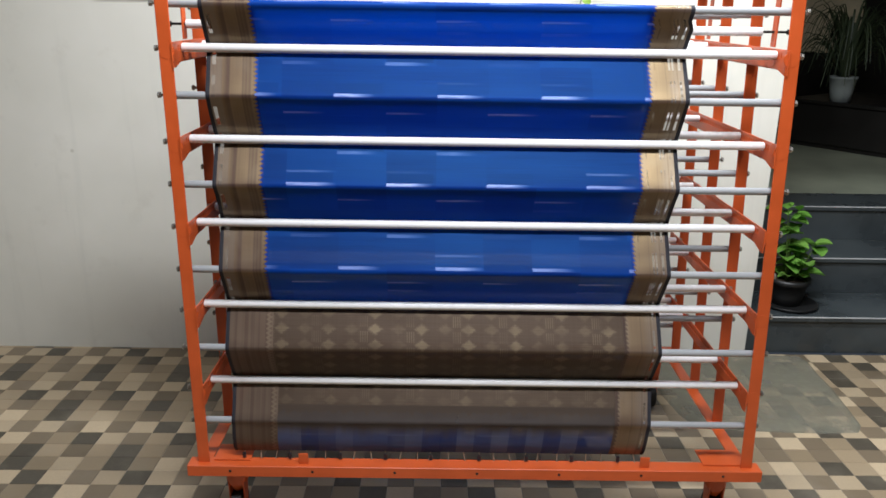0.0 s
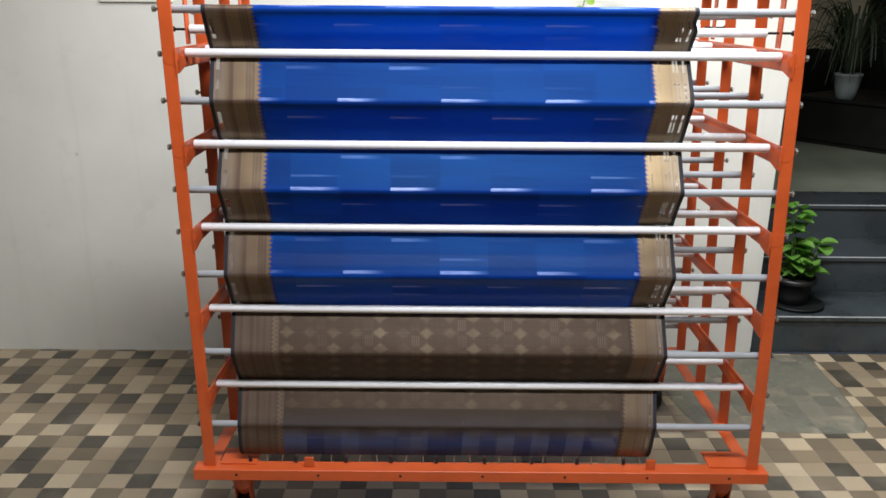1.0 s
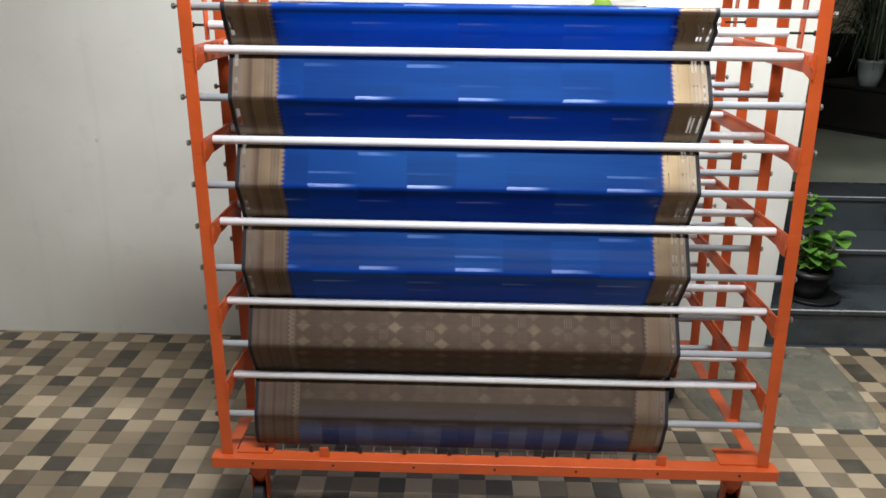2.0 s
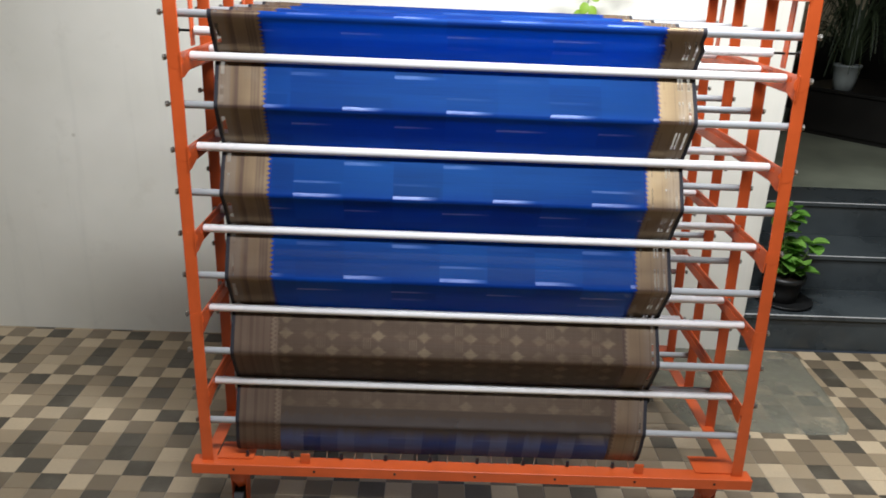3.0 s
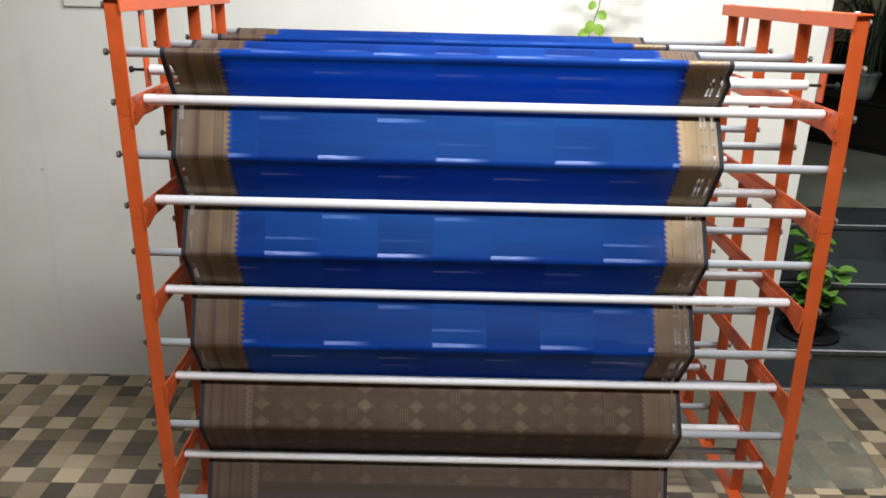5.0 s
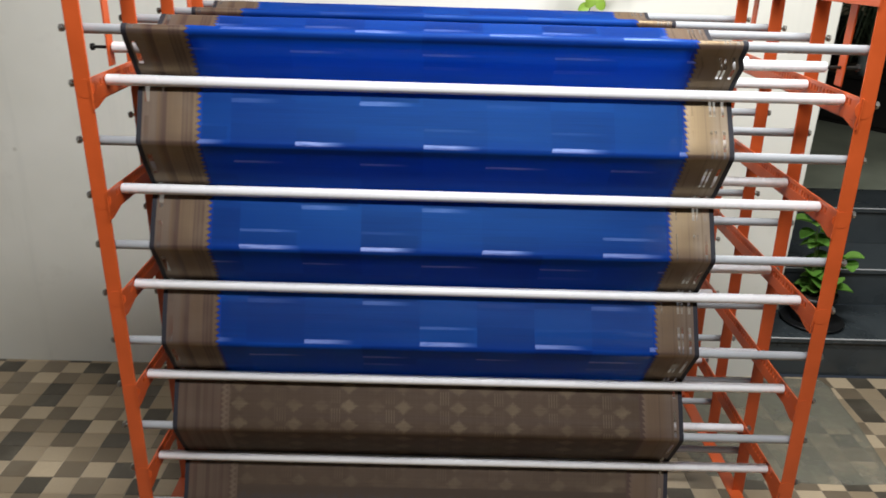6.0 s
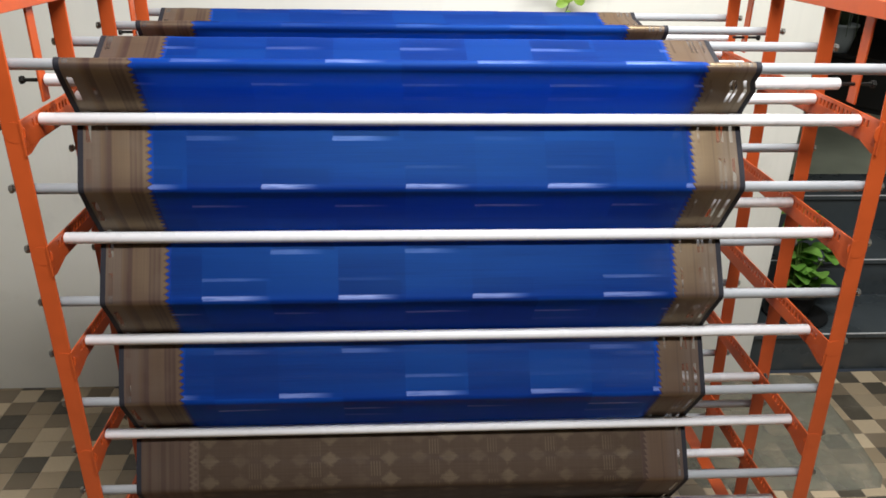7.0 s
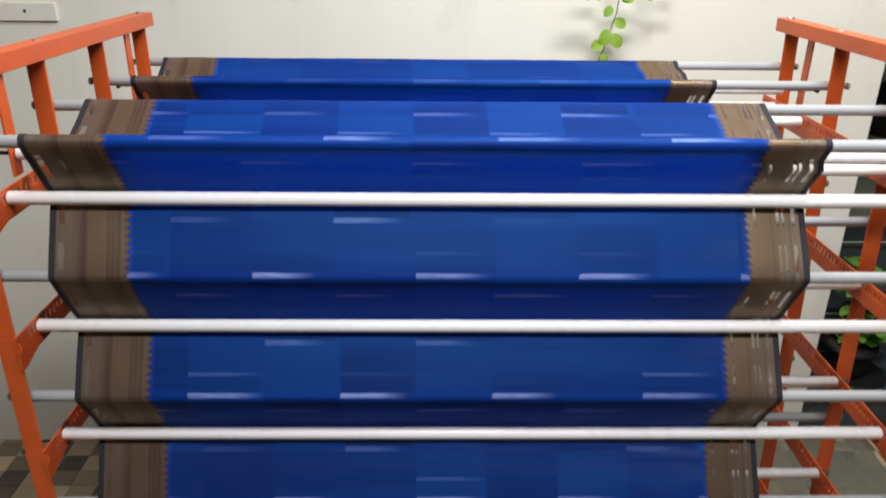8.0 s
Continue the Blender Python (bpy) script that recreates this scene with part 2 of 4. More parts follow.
def sheer_end(top):
    """The plain end of the cloth: sheer greyish blue in soft columns, with brown teeth running into it from above."""
    n = Nodes("sheer_blue_end")
    uv, u, v = uv_of(n)
    blue, dash, streak = blue_pattern(n, uv, u, v)
    column = n.node("ShaderNodeTexWhiteNoise", noise_dimensions="1D")
    n.put(column.inputs["W"], n.m("FLOOR", n.m("DIVIDE", n.m("ADD", u, n.m("MULTIPLY", streak, 0.004)), 0.0475)))
    col = n.mix(n.ramp(column.outputs["Value"], 0.3, 0.8), (0.012, 0.024, 0.095), (0.08, 0.092, 0.16))
    col = n.mix(0.12, col, blue)
    step = n.m("ABSOLUTE", n.m("SUBTRACT", n.m("FRACT", n.m("DIVIDE", u, 0.0306)), 0.5))
    jag = n.m("ADD", n.m("MULTIPLY", step, 0.5), n.noise(n.scaled(uv, 75, 3, 1), 1.0, 3))
    tooth = n.ramp(n.m("SUBTRACT", v, n.m("SUBTRACT", top, n.m("MULTIPLY", jag, 0.032))), -0.004, 0.003)
    haze = n.ramp(n.m("ADD", v, n.m("MULTIPLY", n.noise(n.scaled(uv, 30, 2, 1), 1.0, 2), 0.03)), top - 0.082, top - 0.045)
    col = n.mix(n.m("MULTIPLY", haze, 0.95), col, (0.066, 0.049, 0.037))
    col = n.mix(tooth, col, (0.060, 0.041, 0.028))
    gaps = n.m("ADD", 0.05, n.m("MULTIPLY", n.noise(n.scaled(uv, 9, 5, 1), 1.0, 3), 0.16))
    return cloth(n, col, 0.6, 0.0, 0.25, n.m("MULTIPLY", gaps, n.m("SUBTRACT", 1.0, n.m("MULTIPLY", tooth, 0.85))), streak)


def border_cloth(name, stripes, width, slits, teeth_out=False, ground=None):
    """Gold border: stripes across it, a toothed inner edge and rows of open slits (distance from the edge, half width, openness)."""
    n = Nodes(name)
    uv, u, v = uv_of(n)
    d = n.m("MINIMUM", u, n.m("SUBTRACT", 1.14, u))
    cr = n.node("ShaderNodeValToRGB")
    n.put(cr.inputs[0], n.m("DIVIDE", d, width))
    e = cr.color_ramp.elements
    e[0].position, e[0].color = 0.0, (*stripes[0][1], 1)
    e[1].position, e[1].color = 1.0, (*stripes[-1][1], 1)
    for p, c in stripes[1:-1]:
        e.new(p).color = (*c, 1)
    warp = n.noise(n.scaled(uv, 500, 4, 1), 1.0, 3, 0.7)
    weft = n.noise(n.scaled(uv, 6, 420, 1), 1.0, 2, 0.7)
    patch = n.noise(n.scaled(uv, 12, 9, 1), 1.0, 2)
    col = n.mix(n.m("MULTIPLY", n.ramp(warp, 0.35, 0.7), 0.35), cr.outputs[0], (0.19, 0.13, 0.065))
    col = n.mix(n.m("MULTIPLY", n.ramp(weft, 0.4, 0.7), 0.2), col, (0.24, 0.17, 0.09))
    col = n.mix(n.m("MULTIPLY", n.ramp(patch, 0.5, 0.7), 0.3), col, (0.50, 0.42, 0.28))
    blue = ground or blue_pattern(n, uv, u, v)[0]
    saw = n.m("FRACT", n.m("DIVIDE", v, 0.0122))
    tooth = n.m("ABSOLUTE", n.m("SUBTRACT", saw, 0.5)) if not teeth_out else n.m("MULTIPLY", saw, 0.42)
    edge = n.m("GREATER_THAN", d, n.m("ADD", width - 0.0105, n.m("MULTIPLY", tooth, 0.0175)))
    line = n.m("MULTIPLY", n.m("GREATER_THAN", d, n.m("ADD", width - 0.0135, n.m("MULTIPLY", tooth, 0.0175))), 0.75)
    col = n.mix(line, col, (0.10, 0.065, 0.03))
    gold = n.m("SUBTRACT", 1.0, edge)
    panes = n.band(n.m("FRACT", n.m("DIVIDE", n.m("ADD", v, 0.012), 0.0848)), 0.14, 0.80)
    holes = 0.0
    for at, half, share in slits:
        holes = n.m("ADD", n.m("MULTIPLY", n.band(d, at - half, at + half), share), holes)
    open_ = n.m("MULTIPLY", n.m("MULTIPLY", holes, panes), n.ramp(n.noise(n.scaled(uv, 10, 6, 1), 1.0, 2), 0.32, 0.5))
    sheer = n.m("ADD", 0.004, open_)
    return cloth(n, n.mix(edge, n.mix(0.88, col, (0.036, 0.016, 0.02)), blue), 0.55, 0.0, n.m("MULTIPLY", edge, 0.4), n.m("MULTIPLY", gold, sheer), warp, (n.mix(0.12, col, (0.6, 0.5, 0.36)), n.m("MULTIPLY", gold, 0.21), 0.34))


def pallu_cloth(top):
    n = Nodes("brown_pallu")
    uv, u, v = uv_of(n)
    warp = n.noise(n.scaled(uv, 260, 5, 1), 1.0, 3, 0.7)
    weft = n.noise(n.scaled(uv, 5, 300, 1), 1.0, 3, 0.7)
    col = n.mix(n.ramp(weft, 0.3, 0.7), (0.07, 0.044, 0.031), (0.125, 0.086, 0.064))
    col = n.mix(n.m("MULTIPLY", n.ramp(warp, 0.4, 0.7), 0.35), col, (0.15, 0.11, 0.08))
    # pairs of diamonds with fine bars between the two of a pair
    cu = n.m("FRACT", n.m("DIVIDE", n.m("SUBTRACT", u, 0.176), 0.1225))
    dv = n.m("MULTIPLY", n.m("ABSOLUTE", n.m("SUBTRACT", n.m("FRACT", n.m("DIVIDE", n.m("ADD", v, 0.733), 0.042)), 0.5)), 0.042)
    wobble = n.m("MULTIPLY", n.m("SUBTRACT", n.noise(n.scaled(uv, 170, 210, 1), 1.0, 3), 0.5), 1.1)

    def diamond(centre, strength):
        du = n.m("MULTIPLY", n.m("ABSOLUTE", n.m("SUBTRACT", cu, centre)), 0.1225)
        size = n.m("ADD", n.m("ADD", n.m("DIVIDE", du, 0.0205), n.m("DIVIDE", dv, 0.0165)), wobble)
        return n.m("MULTIPLY", n.ramp(size, 1.2, 0.65), strength)

    mark = n.m("MAXIMUM", diamond(0.25, 0.42), diamond(0.75, 0.95))
    bars = n.m("MULTIPLY", n.m("GREATER_THAN", n.m("FRACT", n.m("DIVIDE", u, 0.0058)), 0.55), n.m("MULTIPLY", n.band(cu, 0.40, 0.60), n.m("GREATER_THAN", dv, 0.006)))
    mark = n.m("MAXIMUM", mark, n.m("MULTIPLY", bars, 0.55))
    mark = n.m("MULTIPLY", mark, n.ramp(weft, 0.05, 0.5))
    mark = n.m("MULTIPLY", mark, n.m("MULTIPLY", n.ramp(v, -1.15, -0.80), n.ramp(n.noise(n.scaled(uv, 14, 14, 1), 1.0, 1), 0.2, 0.55)))
    col = n.mix(n.m("MULTIPLY", mark, 0.55), col, (0.27, 0.215, 0.15))
    # ragged dark hem where it meets the blue
    rag = n.m("ADD", n.m("MULTIPLY", n.m("ABSOLUTE", n.m("SUBTRACT", n.m("FRACT", n.m("DIVIDE", u, 0.0408)), 0.5)), 0.7), n.noise(n.scaled(uv, 120, 3, 1), 1.0, 2))
    hem = n.m("GREATER_THAN", v, n.m("SUBTRACT", top, n.m("ADD", 0.010, n.m("MULTIPLY", rag, 0.012))))
    col = n.mix(hem, col, (0.02, 0.016, 0.022))
    return cloth(n, n.mix(0.76, col, (0.034, 0.020, 0.010)), 0.55, 0.0, 0.02, n.m("ADD", 0.03, n.m("MULTIPLY", n.ramp(v, -0.86, -0.93), 0.08)), weft, (n.mix(mark, n.mix(0.5, col, (0.42, 0.28, 0.16)), (0.55, 0.42, 0.24)), n.m("MULTIPLY", n.m("SUBTRACT", 1.0, hem), n.m("ADD", 0.05, n.m("MULTIPLY", mark, 0.055))), 0.44))


def pallu_border():
    n = Nodes("dull_zari_border")
    uv, u, v = uv_of(n)
    d = n.m("MINIMUM", u, n.m("SUBTRACT", 1.14, u))
    warp = n.noise(n.scaled(uv, 500, 4, 1), 1.0, 3, 0.7)
    stripe = n.noise(n.scaled(uv, 90, 0.4, 1), 1.0, 1)
    col = n.mix(n.ramp(stripe, 0.4, 0.6), (0.10, 0.066, 0.047), (0.20, 0.15, 0.105))
    col = n.mix(n.m("MULTIPLY", n.ramp(warp, 0.35, 0.7), 0.4), col, (0.13, 0.09, 0.06))
    tooth = n.m("ABSOLUTE", n.m("SUBTRACT", n.m("FRACT", n.m("DIVIDE", v, 0.0122)), 0.5))
    edge = n.band(n.m("SUBTRACT", d, n.m("MULTIPLY", tooth, 0.02)), 0.104, 0.112)
    col = n.mix(n.m("MULTIPLY", edge, 0.8), col, (0.30, 0.24, 0.16))
    return cloth(n, n.mix(0.78, col, (0.034, 0.018, 0.015)), 0.55, 0.0, 0.03, n.m("ADD", 0.03, n.m("MULTIPLY", n.ramp(v, -0.86, -0.93), 0.06)), warp, (n.mix(0.35, col, (0.60, 0.42, 0.24)), 0.15, 0.44))


TAN, PALE, SEAM, OLIVE = (0.42, 0.30, 0.135), (0.47, 0.38, 0.245), (0.17, 0.11, 0.05), (0.30, 0.22, 0.10)
LEFT_STRIPES = ((0.0, PALE), (0.28, PALE), (0.32, TAN), (0.40, SEAM), (0.44, SEAM), (0.46, TAN), (0.68, TAN), (0.70, SEAM), (0.73, OLIVE), (0.77, SEAM), (0.79, OLIVE), (0.84, SEAM), (0.87, TAN), (1.0, TAN))
RIGHT_STRIPES = ((0.0, PALE), (0.22, PALE), (0.25, OLIVE), (0.28, PALE), (0.50, TAN), (0.53, OLIVE), (0.56, TAN), (0.80, TAN), (1.0, PALE))
MAT_BLUE = blue_cloth("blue_silk", 0.045)
MAT_BORDER = border_cloth("tan_zari_border", LEFT_STRIPES, 0.124, ((0.018, 0.0045, 0.34), (0.048, 0.002, 0.06)))
RIGHT_SLITS = ((0.018, 0.0028, 0.42), (0.034, 0.0022, 0.34), (0.042, 0.0026, 0.38), (0.077, 0.002, 0.25))
MAT_PLAIN_BORDER = border_cloth("plain_zari_border", RIGHT_STRIPES, 0.098, RIGHT_SLITS, True)
MAT_END_BORDER = border_cloth("tan_end_border", RIGHT_STRIPES, 0.098, RIGHT_SLITS[:1], True, (0.085, 0.055, 0.042))
MAT_PALLU_BORDER = pallu_border()
MAT_SELVEDGE = plain("navy_selvedge", (0.009, 0.008, 0.014), 0.8, 0, 0.3, 40, 0.3)


# ---- mesh helpers ----
def finish(name, bm, material, smooth=False):
    me = bpy.data.meshes.new(name)
    bmesh.ops.recalc_face_normals(bm, faces=bm.faces)
    bm.to_mesh(me)
    bm.free()
    me.materials.append(material)
    if smooth:
        for p in me.polygons:
            p.use_smooth = True
    return me


def part(name, bm, material, parent, label="", smooth=False):
    ob = new(name, finish(name, bm, material, smooth))
    ob.parent = parent
    if label:
        tagged(ob, label)
    return ob


def shared(name, me, parent, m):
    ob = new(name, me)
    ob.parent = parent
    ob.matrix_basis = m
    return ob


def solid(name, bm, material, label, category, kind="", smooth=False):
    return tagged(new(name, finish(name, bm, material, smooth)), label, category, "", kind)


def thing(name, at, label, category, group=""):
    ob = new(name)
    ob.empty_display_size = 0.05
    ob.location = at
    bpy.context.view_layer.update()
    return tagged(ob, label, category, group)


def box(bm, x0, x1, y0, y1, z0, z1, bevel=0.0):
    vs = bmesh.ops.create_cube(bm, size=1)["verts"]
    for v in vs:
        v.co = Vector(((x0 + x1) / 2 + v.co.x * (x1 - x0), (y0 + y1) / 2 + v.co.y * (y1 - y0), (z0 + z1) / 2 + v.co.z * (z1 - z0)))
    if bevel:
        es = list({e for v in vs for e in v.link_edges})
        bmesh.ops.bevel(bm, geom=es, offset=bevel, segments=2, profile=0.5, affect="EDGES")
    return bm


def prism(bm, a, b, poly, ex, ey, bevel=0.0):
    """Sweeps the outline poly, given along ex and ey, from a to b."""
    a, b, ex, ey = Vector(a), Vector(b), Vector(ex), Vector(ey)
    ring = [[bm.verts.new(p + ex * u + ey * w) for u, w in poly] for p in (a, b)]
    k = len(poly)
    faces = [bm.faces.new((ring[0][i], ring[0][(i + 1) % k], ring[1][(i + 1) % k], ring[1][i])) for i in range(k)]
    faces += [bm.faces.new(ring[0]), bm.faces.new(ring[1])]
    if bevel:
        es = list({e for f in faces for e in f.edges})
        bmesh.ops.bevel(bm, geom=es, offset=bevel, segments=1, affect="EDGES")
    return bm


def angle_iron(w, h, t):
    return [(0, 0), (w, 0), (w, t), (t, t), (t, h), (0, h)]


def tube(bm, a, b, r, sides=20, r2=None, hollow=0.0):
    """A round bar with rounded ends, or a pipe with a bore at its ends."""
    a, b = Vector(a), Vector(b)
    d = (b - a).normalized()
    q = d.to_track_quat("Z", "Y").to_matrix()
    length, r2 = (b - a).length, r2 or r
    e = min(0.0015, r * 0.25)
    rings = [(0, r - e), (e, r), (length - e, r2), (length, r2 - e)]
    if hollow:
        rings = [(0.012, hollow), (0, hollow), *rings, (length, hollow), (length - 0.012, hollow)]
    made = []
    for z, rad in rings:
        made.append([bm.verts.new(a + q @ Vector((math.cos(2 * math.pi * i / sides) * rad, math.sin(2 * math.pi * i / sides) * rad, z))) for i in range(sides)])
    for lo, hi in zip(made, made[1:]):
        for i in range(sides):
            bm.faces.new((lo[i], lo[(i + 1) % sides], hi[(i + 1) % sides], hi[i]))
    bm.faces.new(list(reversed(made[0])))
    bm.faces.new(made[-1])
    return bm


def lathe(bm, outline, at, sides=28):
    x, y, z = at
    rings = [[bm.verts.new((x + math.cos(2 * math.pi * i / sides) * r, y + math.sin(2 * math.pi * i / sides) * r, z + h)) for i in range(sides)] for r, h in outline]
    for lo, hi in zip(rings, rings[1:]):
        for i in range(sides):
            bm.faces.new((lo[i], lo[(i + 1) % sides], hi[(i + 1) % sides], hi[i]))
    bm.faces.new(list(reversed(rings[0])))
    bm.faces.new(rings[-1])
    return bm


# ---- the place ----
WALL_Y, WALL_END = 1.165, 1.895
solid("wall_north", box(bmesh.new(), -4.0, WALL_END, WALL_Y, WALL_Y + 0.22, -0.02, 3.2, 0.004), MAT_WALL, "white painted plaster wall with faint stains", "wall", "structure")
# hall walls coloured near black in place of the shade inside
solid("wall_hall_side", box(bmesh.new(), WALL_END - 0.22, WALL_END - 0.003, WALL_Y + 0.221, 4.6, -0.02, 3.2), MAT_HALL_BLACK, "side wall of the unlit entrance hall, its darkness put into the colour", "wall", "structure")
solid("wall_hall_back", box(bmesh.new(), WALL_END - 0.22, 7.0, 4.6, 4.8, -0.02, 3.2), MAT_HALL_BLACK, "back wall of the unlit entrance hall, its darkness put into the colour", "wall", "structure")
# three walls out of view, added to keep the fill light low
solid("unseen_wall_east", box(bmesh.new(), 7.0, 7.2, -4.2, 4.8, -0.02, 3.2), MAT_ENCLOSURE, "unseen dark side wall, added to limit bounced light", "wall", "structure")
solid("unseen_wall_west", box(bmesh.new(), -4.2, -4.0, -4.2, WALL_Y + 0.22, -0.02, 3.2), MAT_ENCLOSURE, "unseen dark side wall, added to limit bounced light", "wall", "structure")
solid("unseen_wall_south", box(bmesh.new(), -4.0, 7.0, -4.4, -4.2, -0.02, 3.2), MAT_ENCLOSURE, "unseen dark rear wall, added to limit bounced light", "wall", "structure")
solid("ceiling", box(bmesh.new(), -4.2, 7.2, -4.4, 4.8, 3.2, 3.35), MAT_WALL, "plain white porch ceiling", "ceiling", "structure")
floor = solid("floor", box(bmesh.new(), -4.0, 7.0, -4.2, WALL_Y, -0.1, -0.0022), MAT_GROUT, "tiled porch floor with small beige, brown and dark squares", "floor", "structure")

# steps of black granite up to the entrance hall
STEP, NOSES = 0.17, (1.18, 1.476, 1.765)
for k, y in enumerate(NOSES):
    z = STEP * (k + 1)
    end = NOSES[k + 1] + 0.012 if k < 2 else 2.05
    step = thing("granite_step", (2.5, y, z - STEP), "polished black granite step with a thin pale edge", "step", "entrance steps")
    step["kind"] = "structure"
    inv = Matrix.Translation((-2.5, -y, STEP - z))
    bm = box(bmesh.new(), WALL_END + 0.002, 6.0, y + 0.012, 2.05 if k == 2 else end, z - STEP, z - 0.022)
    riser = part("riser", bm, MAT_GRANITE, step)
    bm = box(bmesh.new(), WALL_END + 0.002, 6.0, y, end, z - 0.0215, z, 0.003)
    tread = part("tread", bm, MAT_GRANITE, step)
    bm = box(bmesh.new(), WALL_END + 0.004, 6.0, y - 0.0012, y + 0.003, z - 0.003, z + 0.001)
    nose = part("worn_edge", bm, MAT_NOSE, step)
    for ob in (riser, tread, nose):
        ob.matrix_basis = inv
solid("hall_floor", box(bmesh.new(), WALL_END, 7.0, 2.0505, 4.6, 0.3, 0.508), MAT_LANDING, "dull greenish grey stone floor of the entrance hall", "floor", "structure")
solid("hall_floor_base", box(bmesh.new(), WALL_END, 7.0, 2.0505, 4.6, -0.1, 0.299), MAT_LANDING, "stone base under the hall floor", "floor", "structure")
bm = box(bmesh.new(), 3.36, 3.96, 4.57, 4.598, 1.1, 2.6, 0.006)
solid("door_1", bm, MAT_BEIGE, "dim beige panel between dark door frames", "door", "structure")

# cement smear over the tiles beside the steps
bm = bmesh.new()
rim = []
rng = random.Random(5)
for x, y in ((1.5, 0.56), (1.62, 0.54), (1.78, 0.53), (1.93, 0.535), (2.04, 0.54), (2.075, 0.60), (2.10, 0.72), (2.115, 0.86), (2.13, 1.0), (2.135, 1.10), (2.11, 1.155), (2.0, 1.163), (1.8, 1.163), (1.6, 1.163), (1.46, 1.15), (1.44, 1.0), (1.45, 0.8), (1.47, 0.65)):
    rim.append((x + rng.uniform(-0.012, 0.012), min(1.163, y + rng.uniform(-0.01, 0.01))))
top = [bm.verts.new((x, y, 0.0035)) for x, y in rim]
low = [bm.verts.new((x * 1.0 + (0.012 if x > 1.7 else -0.012), y - 0.004, -0.001)) for x, y in rim]
bm.faces.new(top)
for i in range(len(rim)):
    bm.faces.new((top[i], low[i], low[(i + 1) % len(rim)], top[(i + 1) % len(rim)]))
solid("cement_patch", bm, MAT_CEMENT, "thin rough grey cement patch on the tiles", "cement patch", "structure")

# shallow white box and cable on the wall, shelf above the vine
casing = thing("cable_casing", (-0.57, WALL_Y, 1.42), "flat white plastic cable casing screwed to the wall", "casing")
c = part("cover", box(bmesh.new(), -0.135, 0.135, -0.009, -0.0005, 0, 0.05, 0.003), MAT_WALL, casing)
for x in (-0.09, 0.05):
    part("screw", tube(bmesh.new(), (x, -0.0115, 0.028), (x, -0.008, 0.028), 0.0045, 12), MAT_STEEL, casing)

# ---- display rack ----
X0, LEAN_R = -0.054, 0.034


def right_x(z, row=0):
    """The centre of the right-hand posts, which lean out a little towards the floor; the rear ones stand further out."""
    return 1.403 + (0.84 - z) * LEAN_R + (0.0, 0.009, 0.015, 0.018)[row]


GREY_Z = (1.404, 1.198, 0.984, 0.765, 0.549, 0.335)
WHITE_Z = (1.305, 1.088, 0.876, 0.654, 0.433)
ROW_DROP = (0.0, 0.008, 0.014, 0.017)
ROW_Y = (0.010, 0.263, 0.500, 0.732)
PUSH_Y = (0.055, 0.213, 0.548, 0.684)
TOP_Z = 1.508
rack = thing("display_rack", (0.68, 0.37, 0), "orange painted steel cloth rack on castors with white and grey pipes", "rack")
rack_inv = Matrix.Translation((-0.68, -0.37, 0))


def rack_part(name, bm, mat, label="", smooth=False):
    ob = part(name, bm, mat, rack, label, smooth)
    ob.matrix_basis = rack_inv
    return ob


